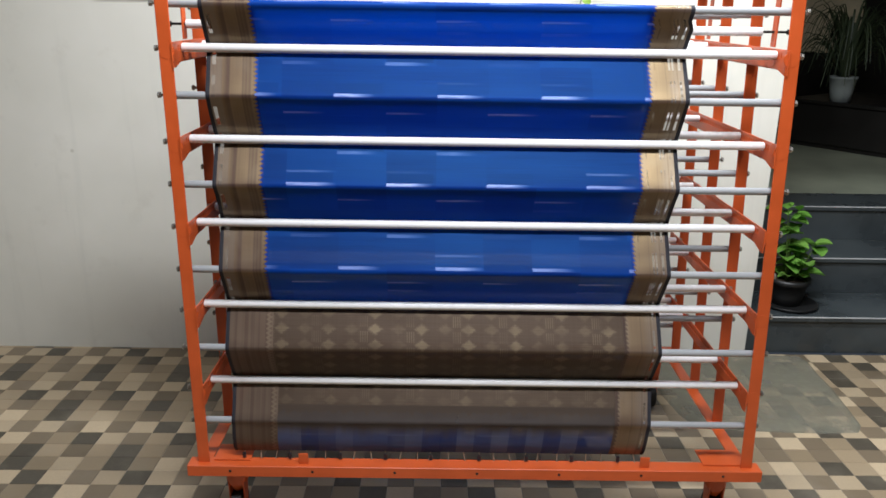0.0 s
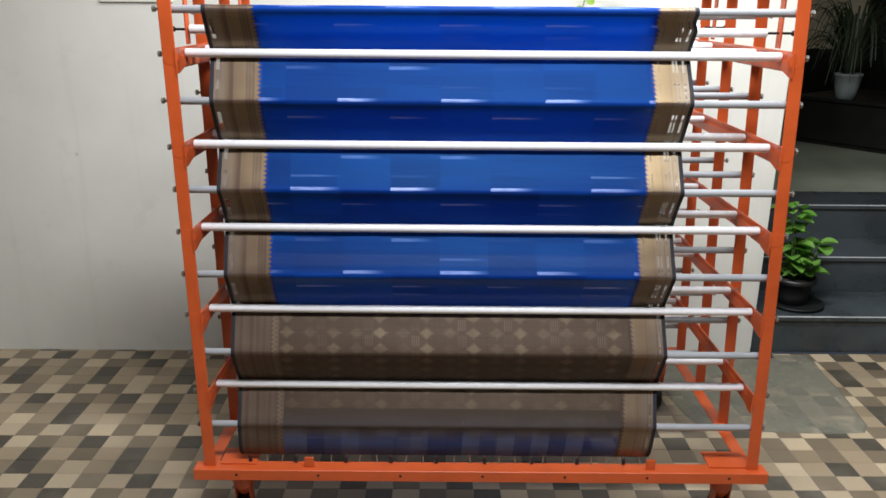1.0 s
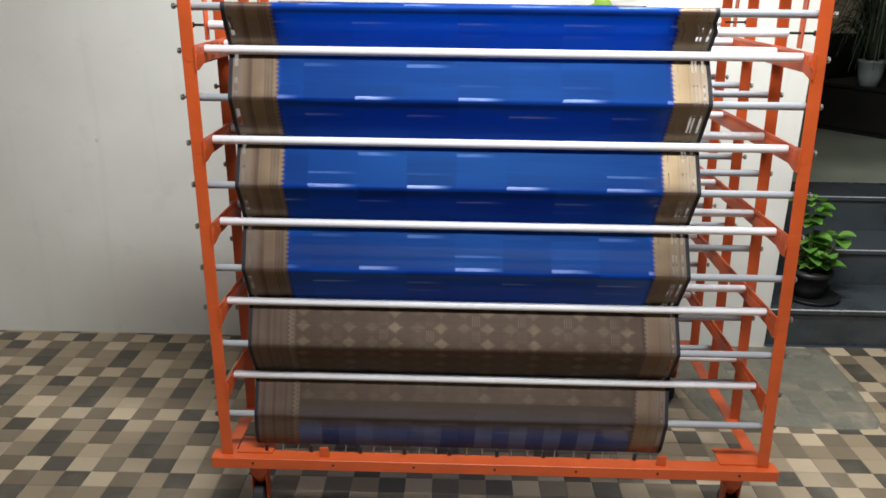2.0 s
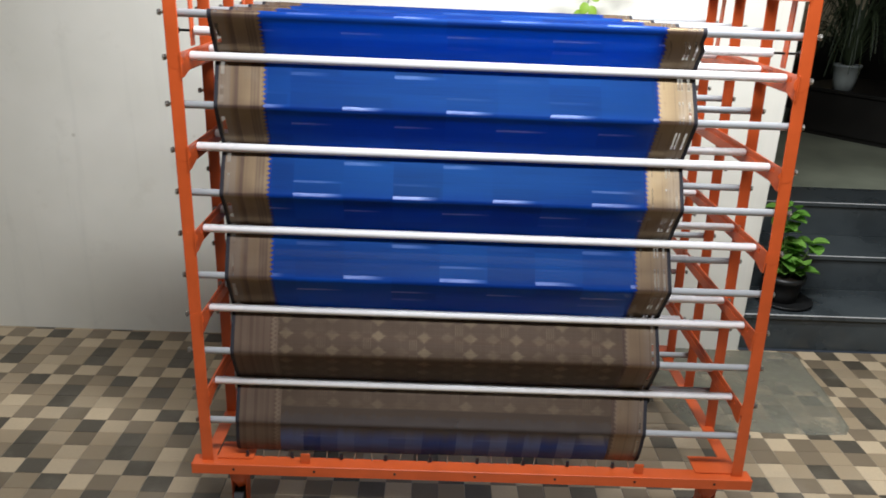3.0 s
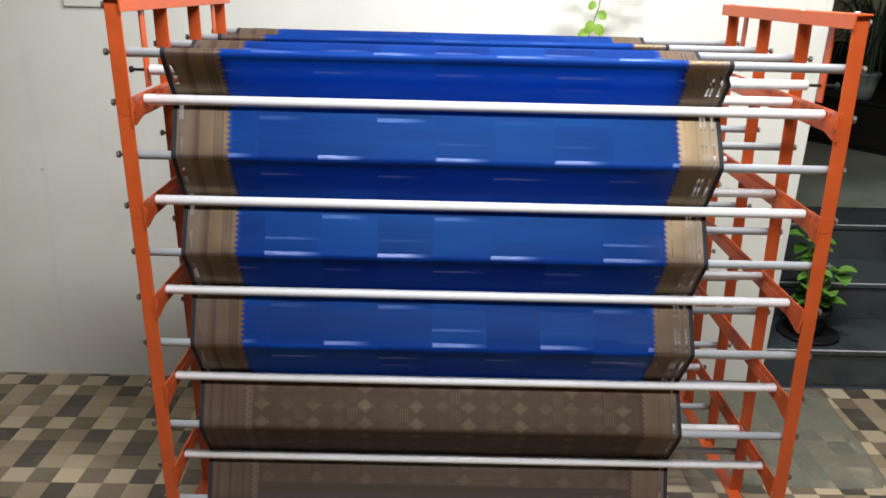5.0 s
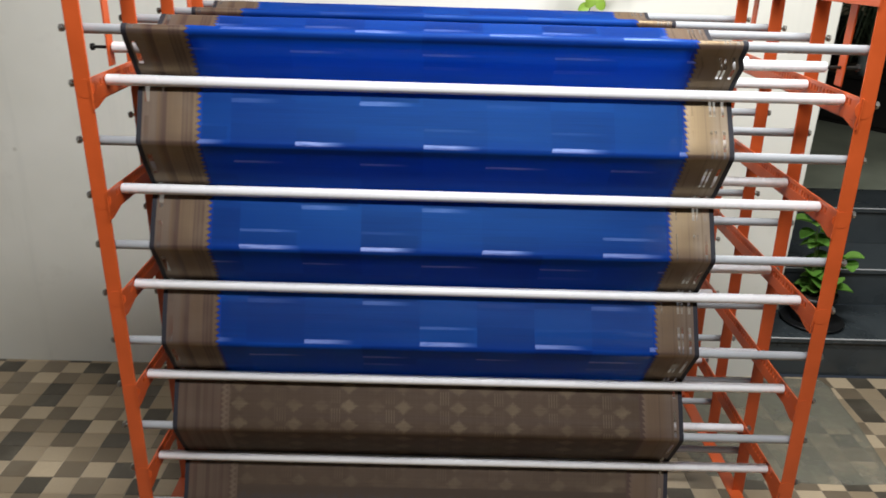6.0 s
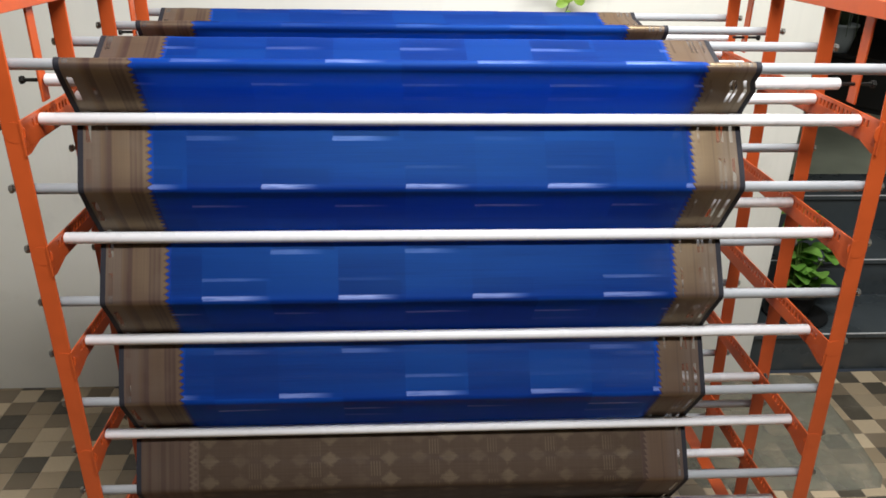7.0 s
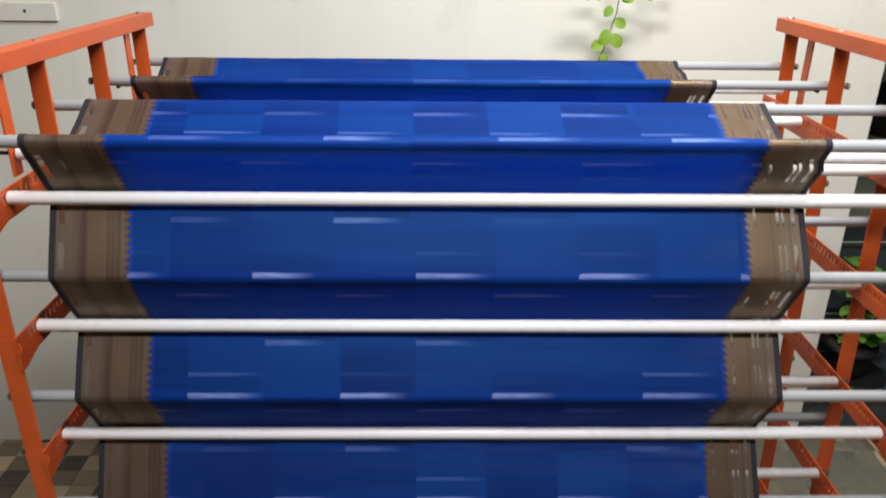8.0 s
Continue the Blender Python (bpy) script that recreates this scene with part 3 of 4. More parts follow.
for side in (-1, 1):
    for row, (y, drop) in enumerate(zip(ROW_Y, ROW_DROP)):
        lo = (X0 if side < 0 else right_x(0.185, row), y, 0.185)
        hi = (X0 if side < 0 else right_x(TOP_Z, row), y, TOP_Z - drop - 0.002)
        ex = (1, 0, 0) if side < 0 else (-1, 0, 0)
        shape = [(u - 0.016, w - 0.018) for u, w in angle_iron(0.031, 0.034, 0.004)]
        rack_part("post", prism(bmesh.new(), lo, hi, shape, ex, (0, 1, 0), 0.0012), MAT_ORANGE)
    x = X0 if side < 0 else right_x(1.49)
    shape = [(0.016, 0.002), (-0.019, 0.002), (-0.019, -0.027), (-0.0155, -0.027), (-0.0155, -0.0015), (0.016, -0.0015)]
    rack_part("top_rail", prism(bmesh.new(), (x, -0.016, TOP_Z), (x if side < 0 else right_x(1.49, 3), 0.762, TOP_Z - 0.018), shape, (side, 0, 0), (0, 0, 1), 0.0008), MAT_ORANGE)
    for y in (0.113, 0.622):
        xs = x - side * 0.008 if side < 0 else x + 0.004 + 0.018 * y / 0.732
        bm = box(bmesh.new(), xs - 0.002, xs + 0.002, y - 0.013, y + 0.013, 1.322, 1.49, 0.0008)
        rack_part("hanging_strap", bm, MAT_ORANGE)
        bm = tube(bmesh.new(), (xs - side * 0.03, y, 1.357), (xs + side * 0.036, y, 1.357), 0.0032, 10)
        tube(bm, (xs + side * 0.030, y, 1.357), (xs + side * 0.037, y, 1.357), 0.0075, 6)
        rack_part("bolt", bm, MAT_DARK_STEEL, "dark steel bolt")
    for k, z in enumerate(WHITE_Z):
        xa = -0.0375 if side < 0 else (1.3765, 1.3775, 1.381, 1.391, 1.396)[k]
        bm = bmesh.new()
        box(bm, xa - 0.0015, xa + 0.0015, -0.014, 0.752, z - 0.030, z - 0.005, 0.0006)
        box(bm, xa - 0.0015, xa + 0.0015, -0.014, 0.752, z + 0.007, z + 0.015, 0.0006)
        y = -0.014
        while y < 0.75:
            box(bm, xa - 0.0014, xa + 0.0014, y, min(0.752, y + (0.040 if y < 0 else 0.0075)), z - 0.0052, z + 0.0072)
            y += 0.040 + 0.006 if y < 0 else 0.0135
        xo = xa + side * 0.028
        box(bm, min(xa, xo), max(xa, xo), -0.002, 0.752, z - 0.0325, z - 0.0295, 0.0006)
        rack_part("cross_arm", bm, MAT_ORANGE, "slotted orange steel angle")
        # gusset under the arm where it meets the front post
        bm = prism(bmesh.new(), (xa - 0.0014, 0, 0), (xa + 0.0014, 0, 0), [(-0.0135, z - 0.0302), (-0.0135, z - 0.043), (0.002, z - 0.043), (0.045, z - 0.0302)], (0, 1, 0), (0, 0, 1))
        rack_part("gusset", bm, MAT_ORANGE)
        # end plate over the front post, with rounded corners
        xc = X0 if side < 0 else right_x(z)
        bm = prism(bmesh.new(), (xc, -0.0088, z - 0.006), (xc, -0.0062, z - 0.006), [(0.0185 * math.cos(a) - side * 0.003, 0.0175 * math.sin(a)) for a in [math.pi / 10 * i for i in range(20)]], (1, 0, 0), (0, 0, 1))
        rack_part("end_plate", bm, MAT_ORANGE)

rack_part("front_bar", prism(bmesh.new(), (-0.096, -0.026, 0.214), (1.464, -0.026, 0.214), [(0, 0), (0.045, 0), (0.045, -0.004), (0.004, -0.004), (0.004, -0.033), (0, -0.033)], (0, 1, 0), (0, 0, 1), 0.0015), MAT_ORANGE)
rack_part("rear_bar", prism(bmesh.new(), (-0.096, 0.776, 0.214), (1.464, 0.776, 0.214), [(0, 0), (0.045, 0), (0.045, -0.004), (0.004, -0.004), (0.004, -0.033), (0, -0.033)], (0, -1, 0), (0, 0, 1), 0.0015), MAT_ORANGE)
for side, x in ((-1, -0.074), (1, right_x(0.2) + 0.016)):
    rack_part("bottom_rail", prism(bmesh.new(), (x, 0.02, 0.2095), (x, 0.73, 0.2095), [(0, 0), (0.036, 0), (0.036, -0.004), (0.004, -0.004), (0.004, -0.040), (0, -0.040)], (-side, 0, 0), (0, 0, 1), 0.0012), MAT_ORANGE)
for x in (0.217, 1.146):
    rack_part("upright_tab", box(bmesh.new(), x - 0.013, x + 0.013, -0.012, -0.008, 0.2141, 0.246, 0.0015), MAT_ORANGE)
for x0, x1 in ((-0.03, 0.07), (1.31, 1.42)):
    for y0, y1 in ((0.0, 0.075), (0.685, 0.755)):
        rack_part("corner_plate", box(bmesh.new(), x0, x1, y0, y1, 0.2145, 0.2185, 0.001), MAT_ORANGE)
        xm, ym = (x0 + x1) / 2, (y0 + y1) / 2
        castor = rack_part("castor", lathe(bmesh.new(), [(0.012, 0.10), (0.03, 0.135), (0.032, 0.2095)], (xm, ym, 0), 20), MAT_ORANGE, "orange painted castor housing", True)
        for s in (-1, 1):
            part("fork", prism(bmesh.new(), (xm + s * 0.018, ym, 0.045), (xm + s * 0.022, ym, 0.045), [(-0.012, -0.012), (0.012, -0.012), (0.022, 0.09), (-0.022, 0.09)], (0, 1, 0), (0, 0, 1)), MAT_ORANGE, castor)
        part("wheel", tube(bmesh.new(), (xm - 0.014, ym, 0.05), (xm + 0.014, ym, 0.05), 0.05, 28), MAT_RUBBER, castor, "black rubber wheel")
for i in range(7):
    x = 0.02 + i * 0.223
    rack_part("rivet", tube(bmesh.new(), (x, -0.0275, 0.199), (x, -0.0255, 0.199), 0.004, 10), MAT_DARK_STEEL)

# pipes with their bolts
bolt_bm = tube(bmesh.new(), (0, 0, 0), (0.016, 0, 0), 0.0036, 10)
tube(bolt_bm, (0.010, 0, 0), (0.017, 0, 0), 0.0078, 6)
BOLT = finish("bolt", bolt_bm, MAT_STEEL)
for row, (y, drop) in enumerate(zip(ROW_Y, ROW_DROP)):
    for side, x in ((-1, X0 - 0.016), (1, right_x(1.49, row) + 0.016)):
        shared("bolt", BOLT, rack, rack_inv @ Matrix.Translation((x - side * 0.018, y, TOP_Z - 0.012 - drop)) @ Matrix.Rotation(-math.pi / 2, 4, "Y"))
        shared("bolt", BOLT, rack, rack_inv @ Matrix.Translation((x - side * 0.006, y, TOP_Z - 0.016 - drop)) @ (Matrix.Identity(4) if side > 0 else Matrix.Rotation(math.pi, 4, "Z")))
rng = random.Random(11)
for j, y in enumerate(ROW_Y):
    for k, z in enumerate(GREY_Z):
        z -= ROW_DROP[j]
        xr = right_x(z, j)
        rack_part("grey_pipe", tube(bmesh.new(), (X0 - 0.011, y, z), (xr + 0.011, y, z), 0.0093, 20, None, 0.0072), MAT_GREY_PVC, "grey plastic pipe", True)
        for side, x in ((-1, X0 - 0.014), (1, xr + 0.014)):
            out = rng.choice((-0.004, -0.002, 0.0, 0.003))
            shared("bolt", BOLT, rack, rack_inv @ Matrix.Translation((x + side * out, y, z)) @ (Matrix.Identity(4) if side > 0 else Matrix.Rotation(math.pi, 4, "Z")))
for j, y in enumerate(PUSH_Y):
    for k, z in enumerate(WHITE_Z):
        xr = (1.374, 1.375, 1.379, 1.389, 1.394)[k]
        rack_part("white_pipe", tube(bmesh.new(), (-0.0355, y, z), (xr, y, z), 0.0107, 20), MAT_WHITE_PVC, "white plastic pipe", True)
        bolt_y = 0.010 if j == 0 else y
        for side, x in ((-1, X0 - 0.014), (1, right_x(z) + 0.014)) if j == 0 else ((-1, -0.039), (1, xr + 0.004)):
            shared("bolt", BOLT, rack, rack_inv @ Matrix.Translation((x, bolt_y, z)) @ (Matrix.Identity(4) if side > 0 else Matrix.Rotation(math.pi, 4, "Z")))
for y in (0.113, 0.622):
    rack_part("white_pipe", tube(bmesh.new(), (-0.040, y, 1.357), (1.356, y, 1.357), 0.0107, 20), MAT_WHITE_PVC, "white plastic pipe", True)


# ---- the saree, wound over the grey pipes and pressed in by the white ones ----
def arc(y, z, r, a0, a1):
    """Points round a pipe from one angle to another, in degrees (0: back, 90: up, 180: front)."""
    return [Vector((y + r * math.cos(radians(a)), z + r * math.sin(radians(a)))) for a in np.linspace(a0, a1, 6)]


def sheet(row, down, levels=6):
    """One hanging sheet, out over the grey pipes and in behind the white ones. Odd rows bulge to the back."""
    pts = []
    for k, z in enumerate(GREY_Z[:levels]):
        z -= ROW_DROP[row]
        if k:
            pts += arc(ROW_Y[row], z, 0.0108, 145, 215)
        if k < levels - 1:
            pts += arc(ROW_Y[row] + abs(PUSH_Y[row] - ROW_Y[row]), WHITE_Z[k], 0.0122, 35, -35)
    if row % 2:
        pts = [Vector((2 * ROW_Y[row] - p.x, p.y)) for p in pts]
    return pts if down else pts[::-1]


def dense(line):
    full = [line[0]]
    for p, q in zip(line, line[1:]):
        n = max(1, int((q - p).length / 0.02))
        full += [p.lerp(q, i / n) for i in range(1, n + 1)]
    return full


RT = 0.0106
line = [Vector((0.019, 0.236)), Vector((0.007, 0.255)), Vector((0.001, 0.285))] + sheet(0, False)
STRAP_Y, STRAP_Z = (0.113, 0.622), 1.357
line += arc(ROW_Y[0], GREY_Z[0] - ROW_DROP[0], RT, 215, 55) + arc(STRAP_Y[0], STRAP_Z, 0.0122, 238, 290)
line += arc(ROW_Y[1], GREY_Z[0] - ROW_DROP[1], RT, 110, -35) + sheet(1, True, 4)
line += [Vector((ROW_Y[1] + 0.008, GREY_Z[3] - 0.022)), Vector((ROW_Y[2] - 0.008, GREY_Z[3] - 0.028))] + sheet(2, False, 4)
line += arc(ROW_Y[2], GREY_Z[0] - ROW_DROP[2], RT, 215, 60) + arc(STRAP_Y[1], STRAP_Z, 0.0122, 242, 290)
line += arc(ROW_Y[3], GREY_Z[0] - ROW_DROP[3], RT, 108, -35) + sheet(3, True, 4)
line += [Vector((0.738, 0.70))]
CLOTH = dense(line)
CLOTH_X0, CLOTH_W = 0.026, 1.14
LENGTHS = [0.0]
for p, q in zip(CLOTH, CLOTH[1:]):
    LENGTHS.append(LENGTHS[-1] + (q - p).length)
V0 = LENGTHS[min((i for i in range(len(CLOTH)) if LENGTHS[i] < 1.45), key=lambda i: (CLOTH[i] - Vector((0.0, GREY_Z[1]))).length)]


def edge_x(p):
    """The cloth's two edges waver a little along its length, and draw in towards the bottom."""
    y, z = p
    left = CLOTH_X0 - 0.068 * min(max(y, 0.0), 0.263) - 0.042 * max(0.0, y - 0.263) + 0.003 * noise.noise((y * 9, z * 7, 1.0))
    right = 1.163 + 0.003 * noise.noise((y * 9, z * 7, 5.0)) - 0.016 * max(0.0, (0.45 - z) / 0.2) - (0.01 if z > 1.38 and (y < 0.1 or y > 0.6) else 0)
    return left, right


def strip(u0, u1, i0, i1, columns, lift=0.0):
    """The part of the cloth between two widths and two places along its line."""
    bm = bmesh.new()
    uv = bm.loops.layers.uv.new("cloth")
    rows = []
    for i in range(i0, i1 + 1):
        p = CLOTH[i]
        t = (CLOTH[min(i + 1, len(CLOTH) - 1)] - CLOTH[max(i - 1, 0)]).normalized()
        out = Vector((-t.y, t.x))
        left, right = edge_x(p)
        row = []
        for c in range(columns + 1):
            u = u0 + (u1 - u0) * c / columns
            x = left + (right - left) * u / CLOTH_W
            ripple = 0.0011 * noise.noise((x * 7, LENGTHS[i] * 22, 3.0)) + 0.0006 * noise.noise((x * 26, LENGTHS[i] * 40, 9.0))
            q = p + out * (ripple + lift)
            row.append((bm.verts.new((x, q.x, q.y)), (u, LENGTHS[i] - V0)))
        rows.append(row)
    for a, b in zip(rows, rows[1:]):
        for c in range(columns):
            quad = (a[c], a[c + 1], b[c + 1], b[c])
            f = bm.faces.new([v for v, _ in quad])
            f.smooth = True
            for loop, (_, w) in zip(f.loops, quad):
                loop[uv].uv = w
    return bm


def nearest(front_z):
    """The place along the front sheet at that height."""
    return min((i for i in range(len(CLOTH)) if LENGTHS[i] < 1.45), key=lambda i: abs(CLOTH[i].y - front_z))


saree = thing("saree", (0.6, 0.02, 0.25), "blue silk saree with tan borders, zigzagged over the rack's pipes", "saree")
saree_inv = Matrix.Translation((-0.6, -0.02, -0.25))
LOW, END, LAST = nearest(0.378), nearest(0.652), len(CLOTH) - 1


def cloth_part(name, bm, mat, label=""):
    me = bpy.data.meshes.new(name)
    bm.to_mesh(me)
    bm.free()
    me.materials.append(mat)
    ob = new(name, me)
    ob.parent, ob.matrix_basis = saree, saree_inv
    if label:
        tagged(ob, label)
    return ob


cloth_part("body", strip(0.124, 1.042, END, LAST, 44), MAT_BLUE, "woven blue silk with darker blocks")
cloth_part("pallu", strip(0.124, 1.042, LOW, END, 44), pallu_cloth(LENGTHS[END] - V0), "brown end piece with woven diamonds")
cloth_part("plain_end", strip(0.124, 1.042, 0, LOW, 44), sheer_end(LENGTHS[LOW] - V0), "sheer blue end")
for u0, u1 in ((0.009, 0.124), (1.042, 1.131)):
    cloth_part("border", strip(u0, u1, END, LAST, 8), MAT_BORDER if u0 < 0.5 else MAT_PLAIN_BORDER, "tan zari border with toothed edge")
    cloth_part("border", strip(u0, u1, 0, END, 8), MAT_PALLU_BORDER if u0 < 0.5 else MAT_END_BORDER, "striped zari border")
for u0, u1 in ((0.0, 0.0095), (1.1305, 1.14)):
    cloth_part("selvedge", strip(u0, u1, 0, LAST, 2, 0.0006), MAT_SELVEDGE, "narrow navy edge")
rng = random.Random(3)
for i in range(26):
    x = 0.055 + i * 0.0425 + rng.uniform(-0.006, 0.006)
    bm = tube(bmesh.new(), (x, 0.019, 0.238), (x + rng.uniform(-0.006, 0.006), 0.012, 0.2145), 0.0014, 6)
    t = part("thread", bm, MAT_WIRE, saree)
    t.matrix_basis = saree_inv
    if i % 3 == 0:
        bm = box(bmesh.new(), x - 0.004, x + 0.005, 0.006, 0.011, 0.2185, 0.236, 0.0015)
        t = part("clip", bm, MAT_CLIP, saree, "small black clip")
        t.matrix_basis = saree_inv


# ---- plants ----
def leaf(bm, base, tip, width, fold=0.25, up=(0, 0, 1), steps=5, round_=True):
    base, tip = Vector(base), Vector(tip)
    d = tip - base
    side = d.cross(Vector(up))
    side = side.normalized() if side.length > 1e-6 else Vector((1, 0, 0))
    top = side.cross(d).normalized()
    mid, left, right = [], [], []
    for i in range(steps + 1):
        s = i / steps
        w = width * (math.sin(math.pi * min(1, s * 0.93 + 0.05)) ** (0.48 if round_ else 0.9))
        c = base + d * s - top * (d.length * 0.18 * s * s)
        mid.append(bm.verts.new(c))
        left.append(bm.verts.new(c + side * w * 0.5 + top * w * fold))
        right.append(bm.verts.new(c - side * w * 0.5 + top * w * fold))
    for i in range(steps):
        for f in ((mid[i], mid[i + 1], left[i + 1], left[i]), (mid[i], right[i], right[i + 1], mid[i + 1])):
            bm.faces.new(f).smooth = True


def leaf_part(name, bm, mat, parent):
    me = bpy.data.meshes.new(name)
    bm.to_mesh(me)
    bm.free()
    me.materials.append(mat)
    ob = new(name, me)
    ob.parent = parent
    return ob


def potted_plant(at, seed):
    rng = random.Random(seed)
    plant = thing("potted_plant", at, "bushy green round-leaved plant in a black plastic pot on a step", "plant")
    part("pot", lathe(bmesh.new(), [(0.062, 0.0), (0.072, 0.05), (0.083, 0.105), (0.092, 0.107), (0.092, 0.128), (0.083, 0.128), (0.078, 0.108), (0.01, 0.108)], (0, 0, 0)), MAT_POT_BLACK, plant, "black plastic pot", True)
    part("saucer", lathe(bmesh.new(), [(0.08, 0.0), (0.115, 0.004), (0.122, 0.016), (0.117, 0.017), (0.10, 0.008), (0.01, 0.008)], (0.012, -0.01, 0)), MAT_POT_BLACK, plant, "black saucer", True)
    part("soil", lathe(bmesh.new(), [(0.077, 0.109), (0.06, 0.113), (0.01, 0.116)], (0, 0, 0)), MAT_SOIL, plant)
    tips = []
    for i in range(13):
        a, r = rng.uniform(0, 6.28), rng.uniform(0.02, 0.095)
        h = rng.uniform(0.13, 0.29) if i < 10 else rng.uniform(0.34, 0.45)
        if i >= 10:
            a, r = rng.uniform(2.4, 3.6), rng.uniform(0.04, 0.10)
        tip = Vector((math.cos(a) * r + 0.02, math.sin(a) * r, h))
        part("stem", tube(bmesh.new(), (tip.x * 0.2, tip.y * 0.2, 0.10), tip, 0.003, 7, 0.0018), MAT_STEM, plant)
        tips.append(tip)
    for tip in tips:
        bm = bmesh.new()
        for j in range(5):
            a = rng.uniform(0, 6.28)
            b = tip + Vector((rng.uniform(-0.02, 0.02), rng.uniform(-0.02, 0.02), rng.uniform(-0.07, 0.012)))
            size = rng.uniform(0.046, 0.072)
            e = b + Vector((math.cos(a), math.sin(a), rng.uniform(-0.35, 0.5))).normalized() * size
            leaf(bm, b, e, size * 1.08)
        leaf_part("foliage", bm, MAT_LEAF, plant)
    return plant


potted_plant((2.115, 1.335, 0.171), 21)

# drooping spider plant on a low dark cabinet in the hall
cabinet = thing("low_cabinet", (3.72, 3.45, 0.508), "low black wooden cabinet in the unlit hall", "cabinet")
cabinet.rotation_euler = (0, 0, radians(36))
part("body", box(bmesh.new(), -0.42, 0.42, -0.55, 0.55, 0.03, 0.30, 0.006), MAT_HALL_BLACK, cabinet)
part("top", box(bmesh.new(), -0.44, 0.44, -0.57, 0.57, 0.301, 0.325, 0.004), MAT_HALL_BLACK, cabinet)
part("plinth", box(bmesh.new(), -0.40, 0.40, -0.53, 0.53, 0.0, 0.0295), MAT_HALL_BLACK, cabinet)
spider = thing("spider_plant", (3.29, 3.42, 0.834), "long drooping striped leaves in a white pot on the cabinet", "plant")
part("pot", lathe(bmesh.new(), [(0.062, 0), (0.074, 0.07), (0.086, 0.15), (0.091, 0.152), (0.091, 0.168), (0.082, 0.168), (0.076, 0.14), (0.01, 0.14)], (0, 0, 0)), MAT_POT_WHITE, spider, "white ceramic pot", True)
rng = random.Random(8)
for i in range(130):
    a, reach, rise = rng.uniform(0, 6.28), rng.uniform(0.12, 0.46), rng.uniform(0.22, 0.58)
    bm = bmesh.new()
    prev = None
    for s in range(9):
        q = s / 8
        r, h = reach * q, 0.14 + rise * math.sin(q * 2.1) - 0.24 * q ** 4
        c = Vector((math.cos(a) * r, math.sin(a) * r, h))
        w = 0.010 * (1 - q) + 0.002
        side = Vector((-math.sin(a), math.cos(a), 0)) * w
        cur = (bm.verts.new(c - side), bm.verts.new(c + Vector((0, 0, -0.004))), bm.verts.new(c + side))
        if prev:
            bm.faces.new((prev[0], prev[1], cur[1], cur[0])).smooth = True
            bm.faces.new((prev[1], prev[2], cur[2], cur[1])).smooth = True
        prev = cur
    leaf_part("leaf", bm, MAT_SPIDER, spider)

pot = thing("flower_pot", (2.965, 1.90, 0.511), "empty cream plastic flower pot on the top granite step", "pot")
part("bowl", lathe(bmesh.new(), [(0.050, 0.0), (0.055, 0.004), (0.073, 0.118), (0.080, 0.120), (0.082, 0.140), (0.076, 0.141), (0.070, 0.12), (0.050, 0.012), (0.005, 0.012)], (0, 0, 0)), MAT_POT_CREAM, pot, "", True)

# vine hanging from a narrow wooden shelf on the wall
shelf = thing("wall_batten", (1.12, 1.11, 1.514), "narrow brown wooden batten on the wall", "batten")
part("board", box(bmesh.new(), -0.14, 0.17, 0.045, 0.054, 0.0, 0.012, 0.001), MAT_BROWN, shelf)
vine = thing("hanging_vine", (1.075, 1.145, 1.50), "thin vine with bright green heart-shaped leaves hanging down the wall", "plant")
rng = random.Random(4)
points = [Vector((0.02, -0.045, 0.006)), Vector((0.012, -0.06, -0.04)), Vector((0.0, -0.05, -0.09)), Vector((-0.012, -0.045, -0.14)), Vector((-0.03, -0.04, -0.19))]
for p, q in zip(points, points[1:]):
    part("stem", tube(bmesh.new(), p, q, 0.0016, 6), MAT_STEM, vine)
for x, z, dx, dz, size in ((0.0, -0.022, -0.6, -0.8, 0.030), (0.012, -0.055, 0.8, -0.5, 0.034), (-0.004, -0.082, -0.3, -0.9, 0.042), (0.008, -0.095, 0.6, -0.8, 0.040), (-0.014, -0.115, -0.9, -0.4, 0.036), (-0.012, -0.145, 0.2, -1, 0.028), (-0.028, -0.18, -0.5, -0.9, 0.024)):
    bm = bmesh.new()
    b = Vector((x, -0.052, z))
    leaf(bm, b, b + Vector((dx, -0.25, dz)).normalized() * size, size * 0.85, 0.12, (0, -1, 0.2))
    leaf_part("leaf", bm, MAT_VINE, vine)
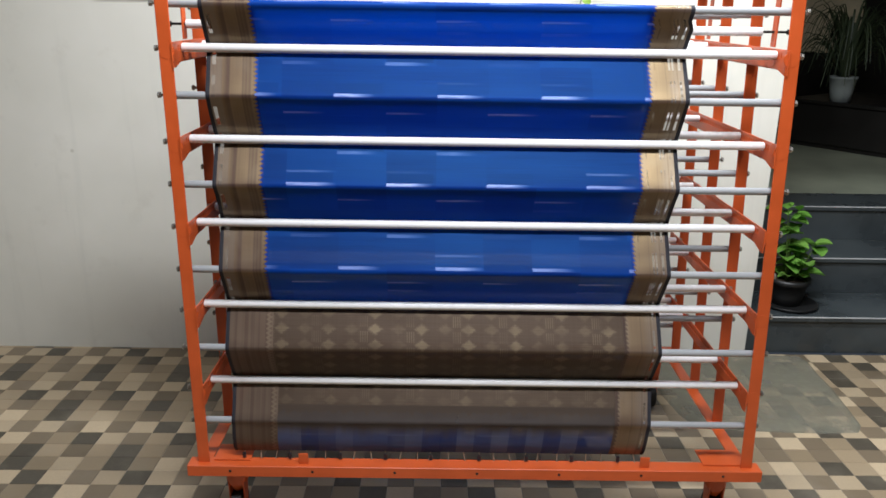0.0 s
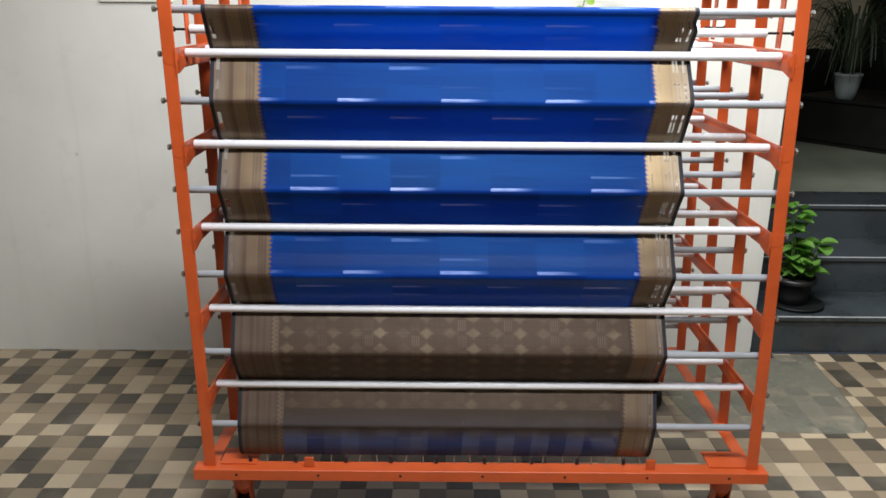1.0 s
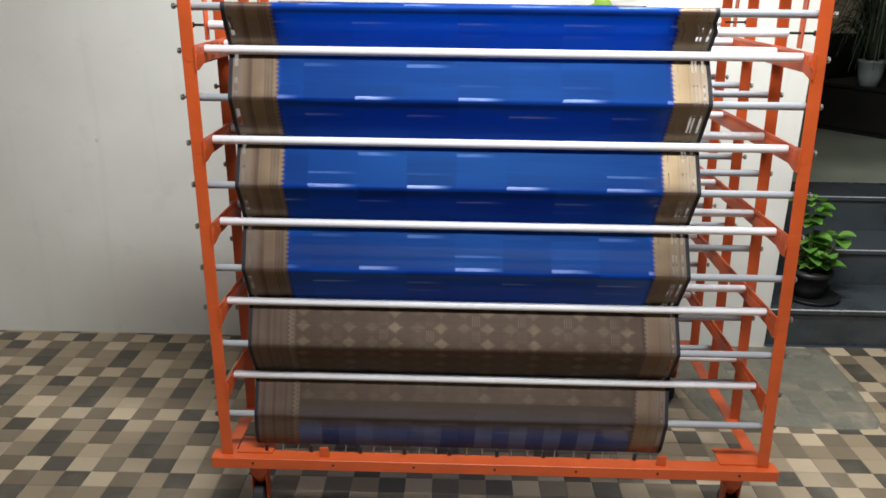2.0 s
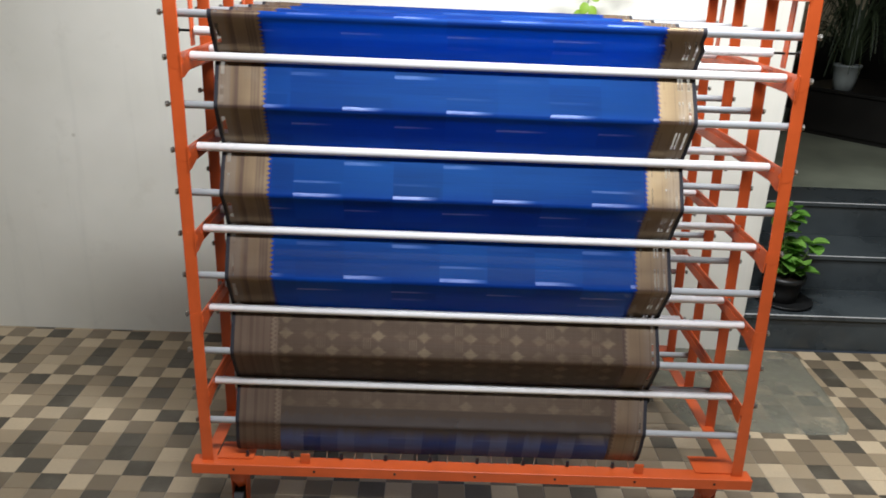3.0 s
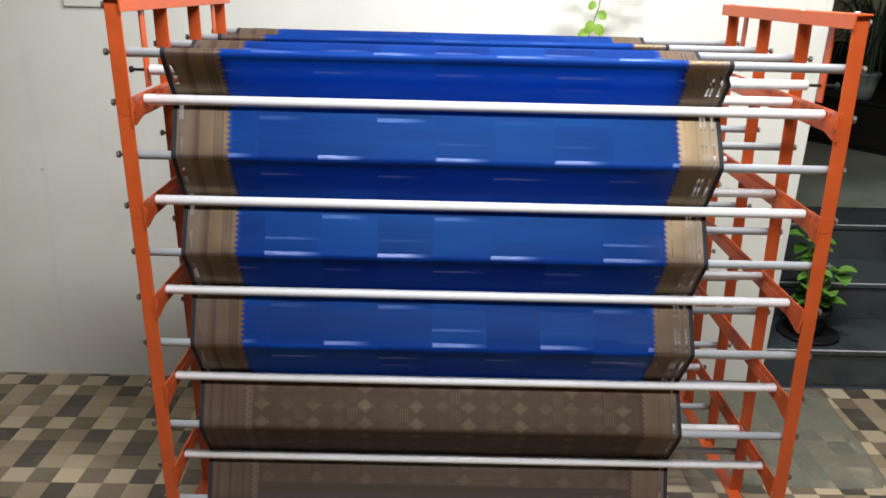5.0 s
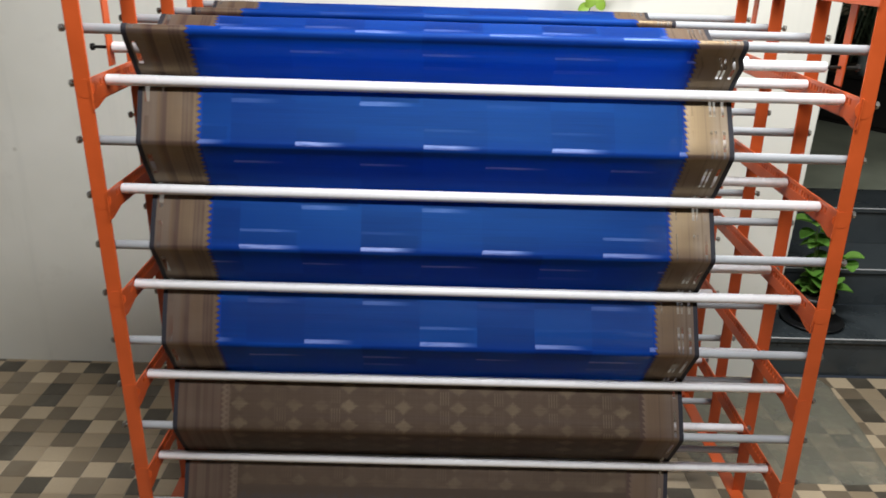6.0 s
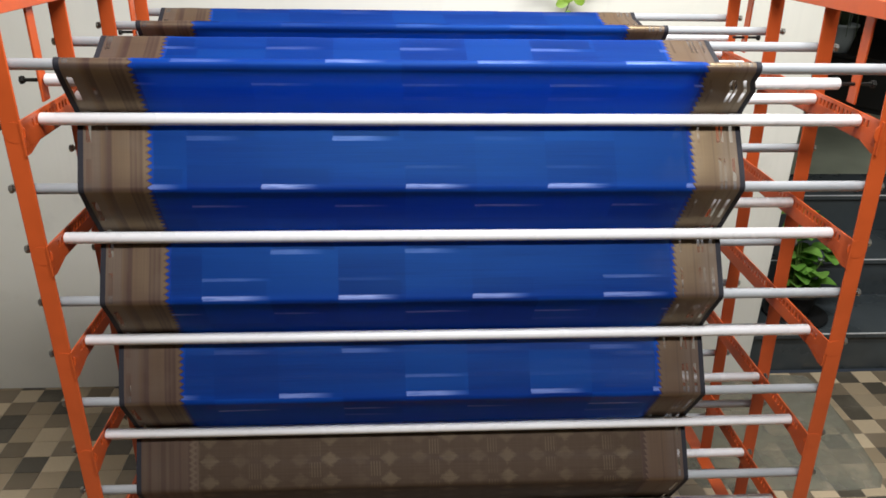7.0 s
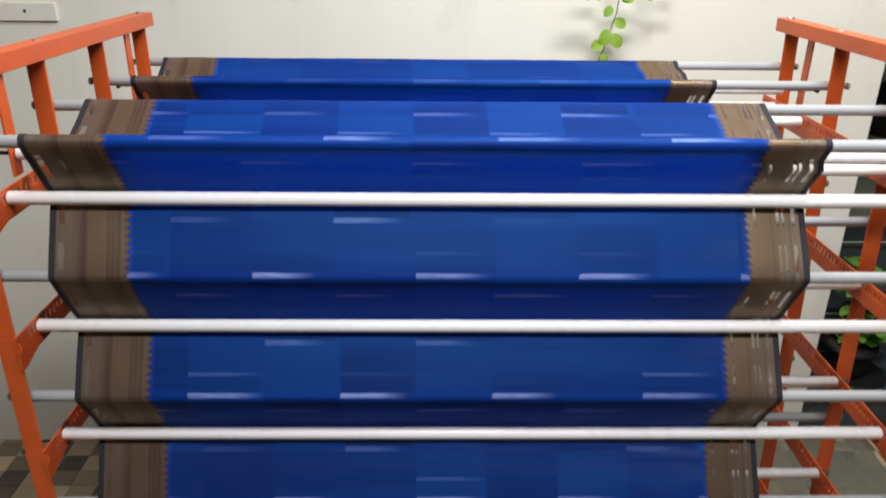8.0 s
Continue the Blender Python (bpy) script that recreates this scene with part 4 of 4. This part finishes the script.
for i in range(9):
    bm = bmesh.new()
    b = Vector((-0.06 + 0.028 * i, -0.05 + rng.uniform(-0.01, 0.02), 0.004))
    leaf(bm, b, b + Vector((rng.uniform(-0.5, 0.5), -0.4, rng.uniform(-0.3, 0.8))).normalized() * 0.04, 0.03, 0.15, (0, -1, 0.4))
    leaf_part("leaf", bm, MAT_VINE, vine)

# ---- floor tiles ----
PX, PY, GAP, FY0, FX0, TURN = 0.0825, 0.0742, 0.0014, 0.1905, -0.479, 0.0075
# each large tile is a block of four by four squares in four tones
TONES = (("pale", "dark", "pale", "brown"), ("dark", "beige", "pale", "beige"), ("dark", "beige", "brown", "beige"), ("brown", "beige", "dark", "pale"))


def tile_block(bm, at=Matrix.Identity(4)):
    a, b, c = PX - GAP, PY - GAP, 0.0012
    corners = ((0, 0), (1, 0), (1, 1), (0, 1))
    lo = [bm.verts.new(at @ Vector((u * a, w * b, -0.004))) for u, w in corners]
    mid = [bm.verts.new(at @ Vector((u * a, w * b, -c))) for u, w in corners]
    hi = [bm.verts.new(at @ Vector((c + u * (a - 2 * c), c + w * (b - 2 * c), 0))) for u, w in corners]
    for p, q in ((lo, mid), (mid, hi)):
        for i in range(4):
            bm.faces.new((p[i], p[(i + 1) % 4], q[(i + 1) % 4], q[i]))
    bm.faces.new(hi)
    return bm


TILE = {k: finish("tile", tile_block(bmesh.new()), MAT_TILES[k]) for k in MAT_TILES}
rest = {k: bmesh.new() for k in MAT_TILES}
rng = random.Random(8)
for i in range(-42, 89):
    for j in range(-58, 15):
        spot = Matrix.Translation((FX0, FY0, 0)) @ Matrix.Rotation(TURN, 4, "Z") @ Matrix.Translation((i * PX, j * PY, 0))
        x, y, _ = spot.translation
        tone = TONES[j % 4][i % 4]
        if tone == "dark" and rng.random() < 0.12:
            tone = "brown"
        if y > WALL_Y or y < -4.19 or x < -3.99 or x > 6.91:
            continue
        if -1.45 < x < -0.02 and 0.04 < y:
            shared("tile", TILE[tone], floor, spot)
        else:
            tile_block(rest[tone], spot)
for k, bm in rest.items():
    tagged(part("tile_field", bm, MAT_TILES[k], floor), f"{k} small square floor tiles", "", "", "stuff")
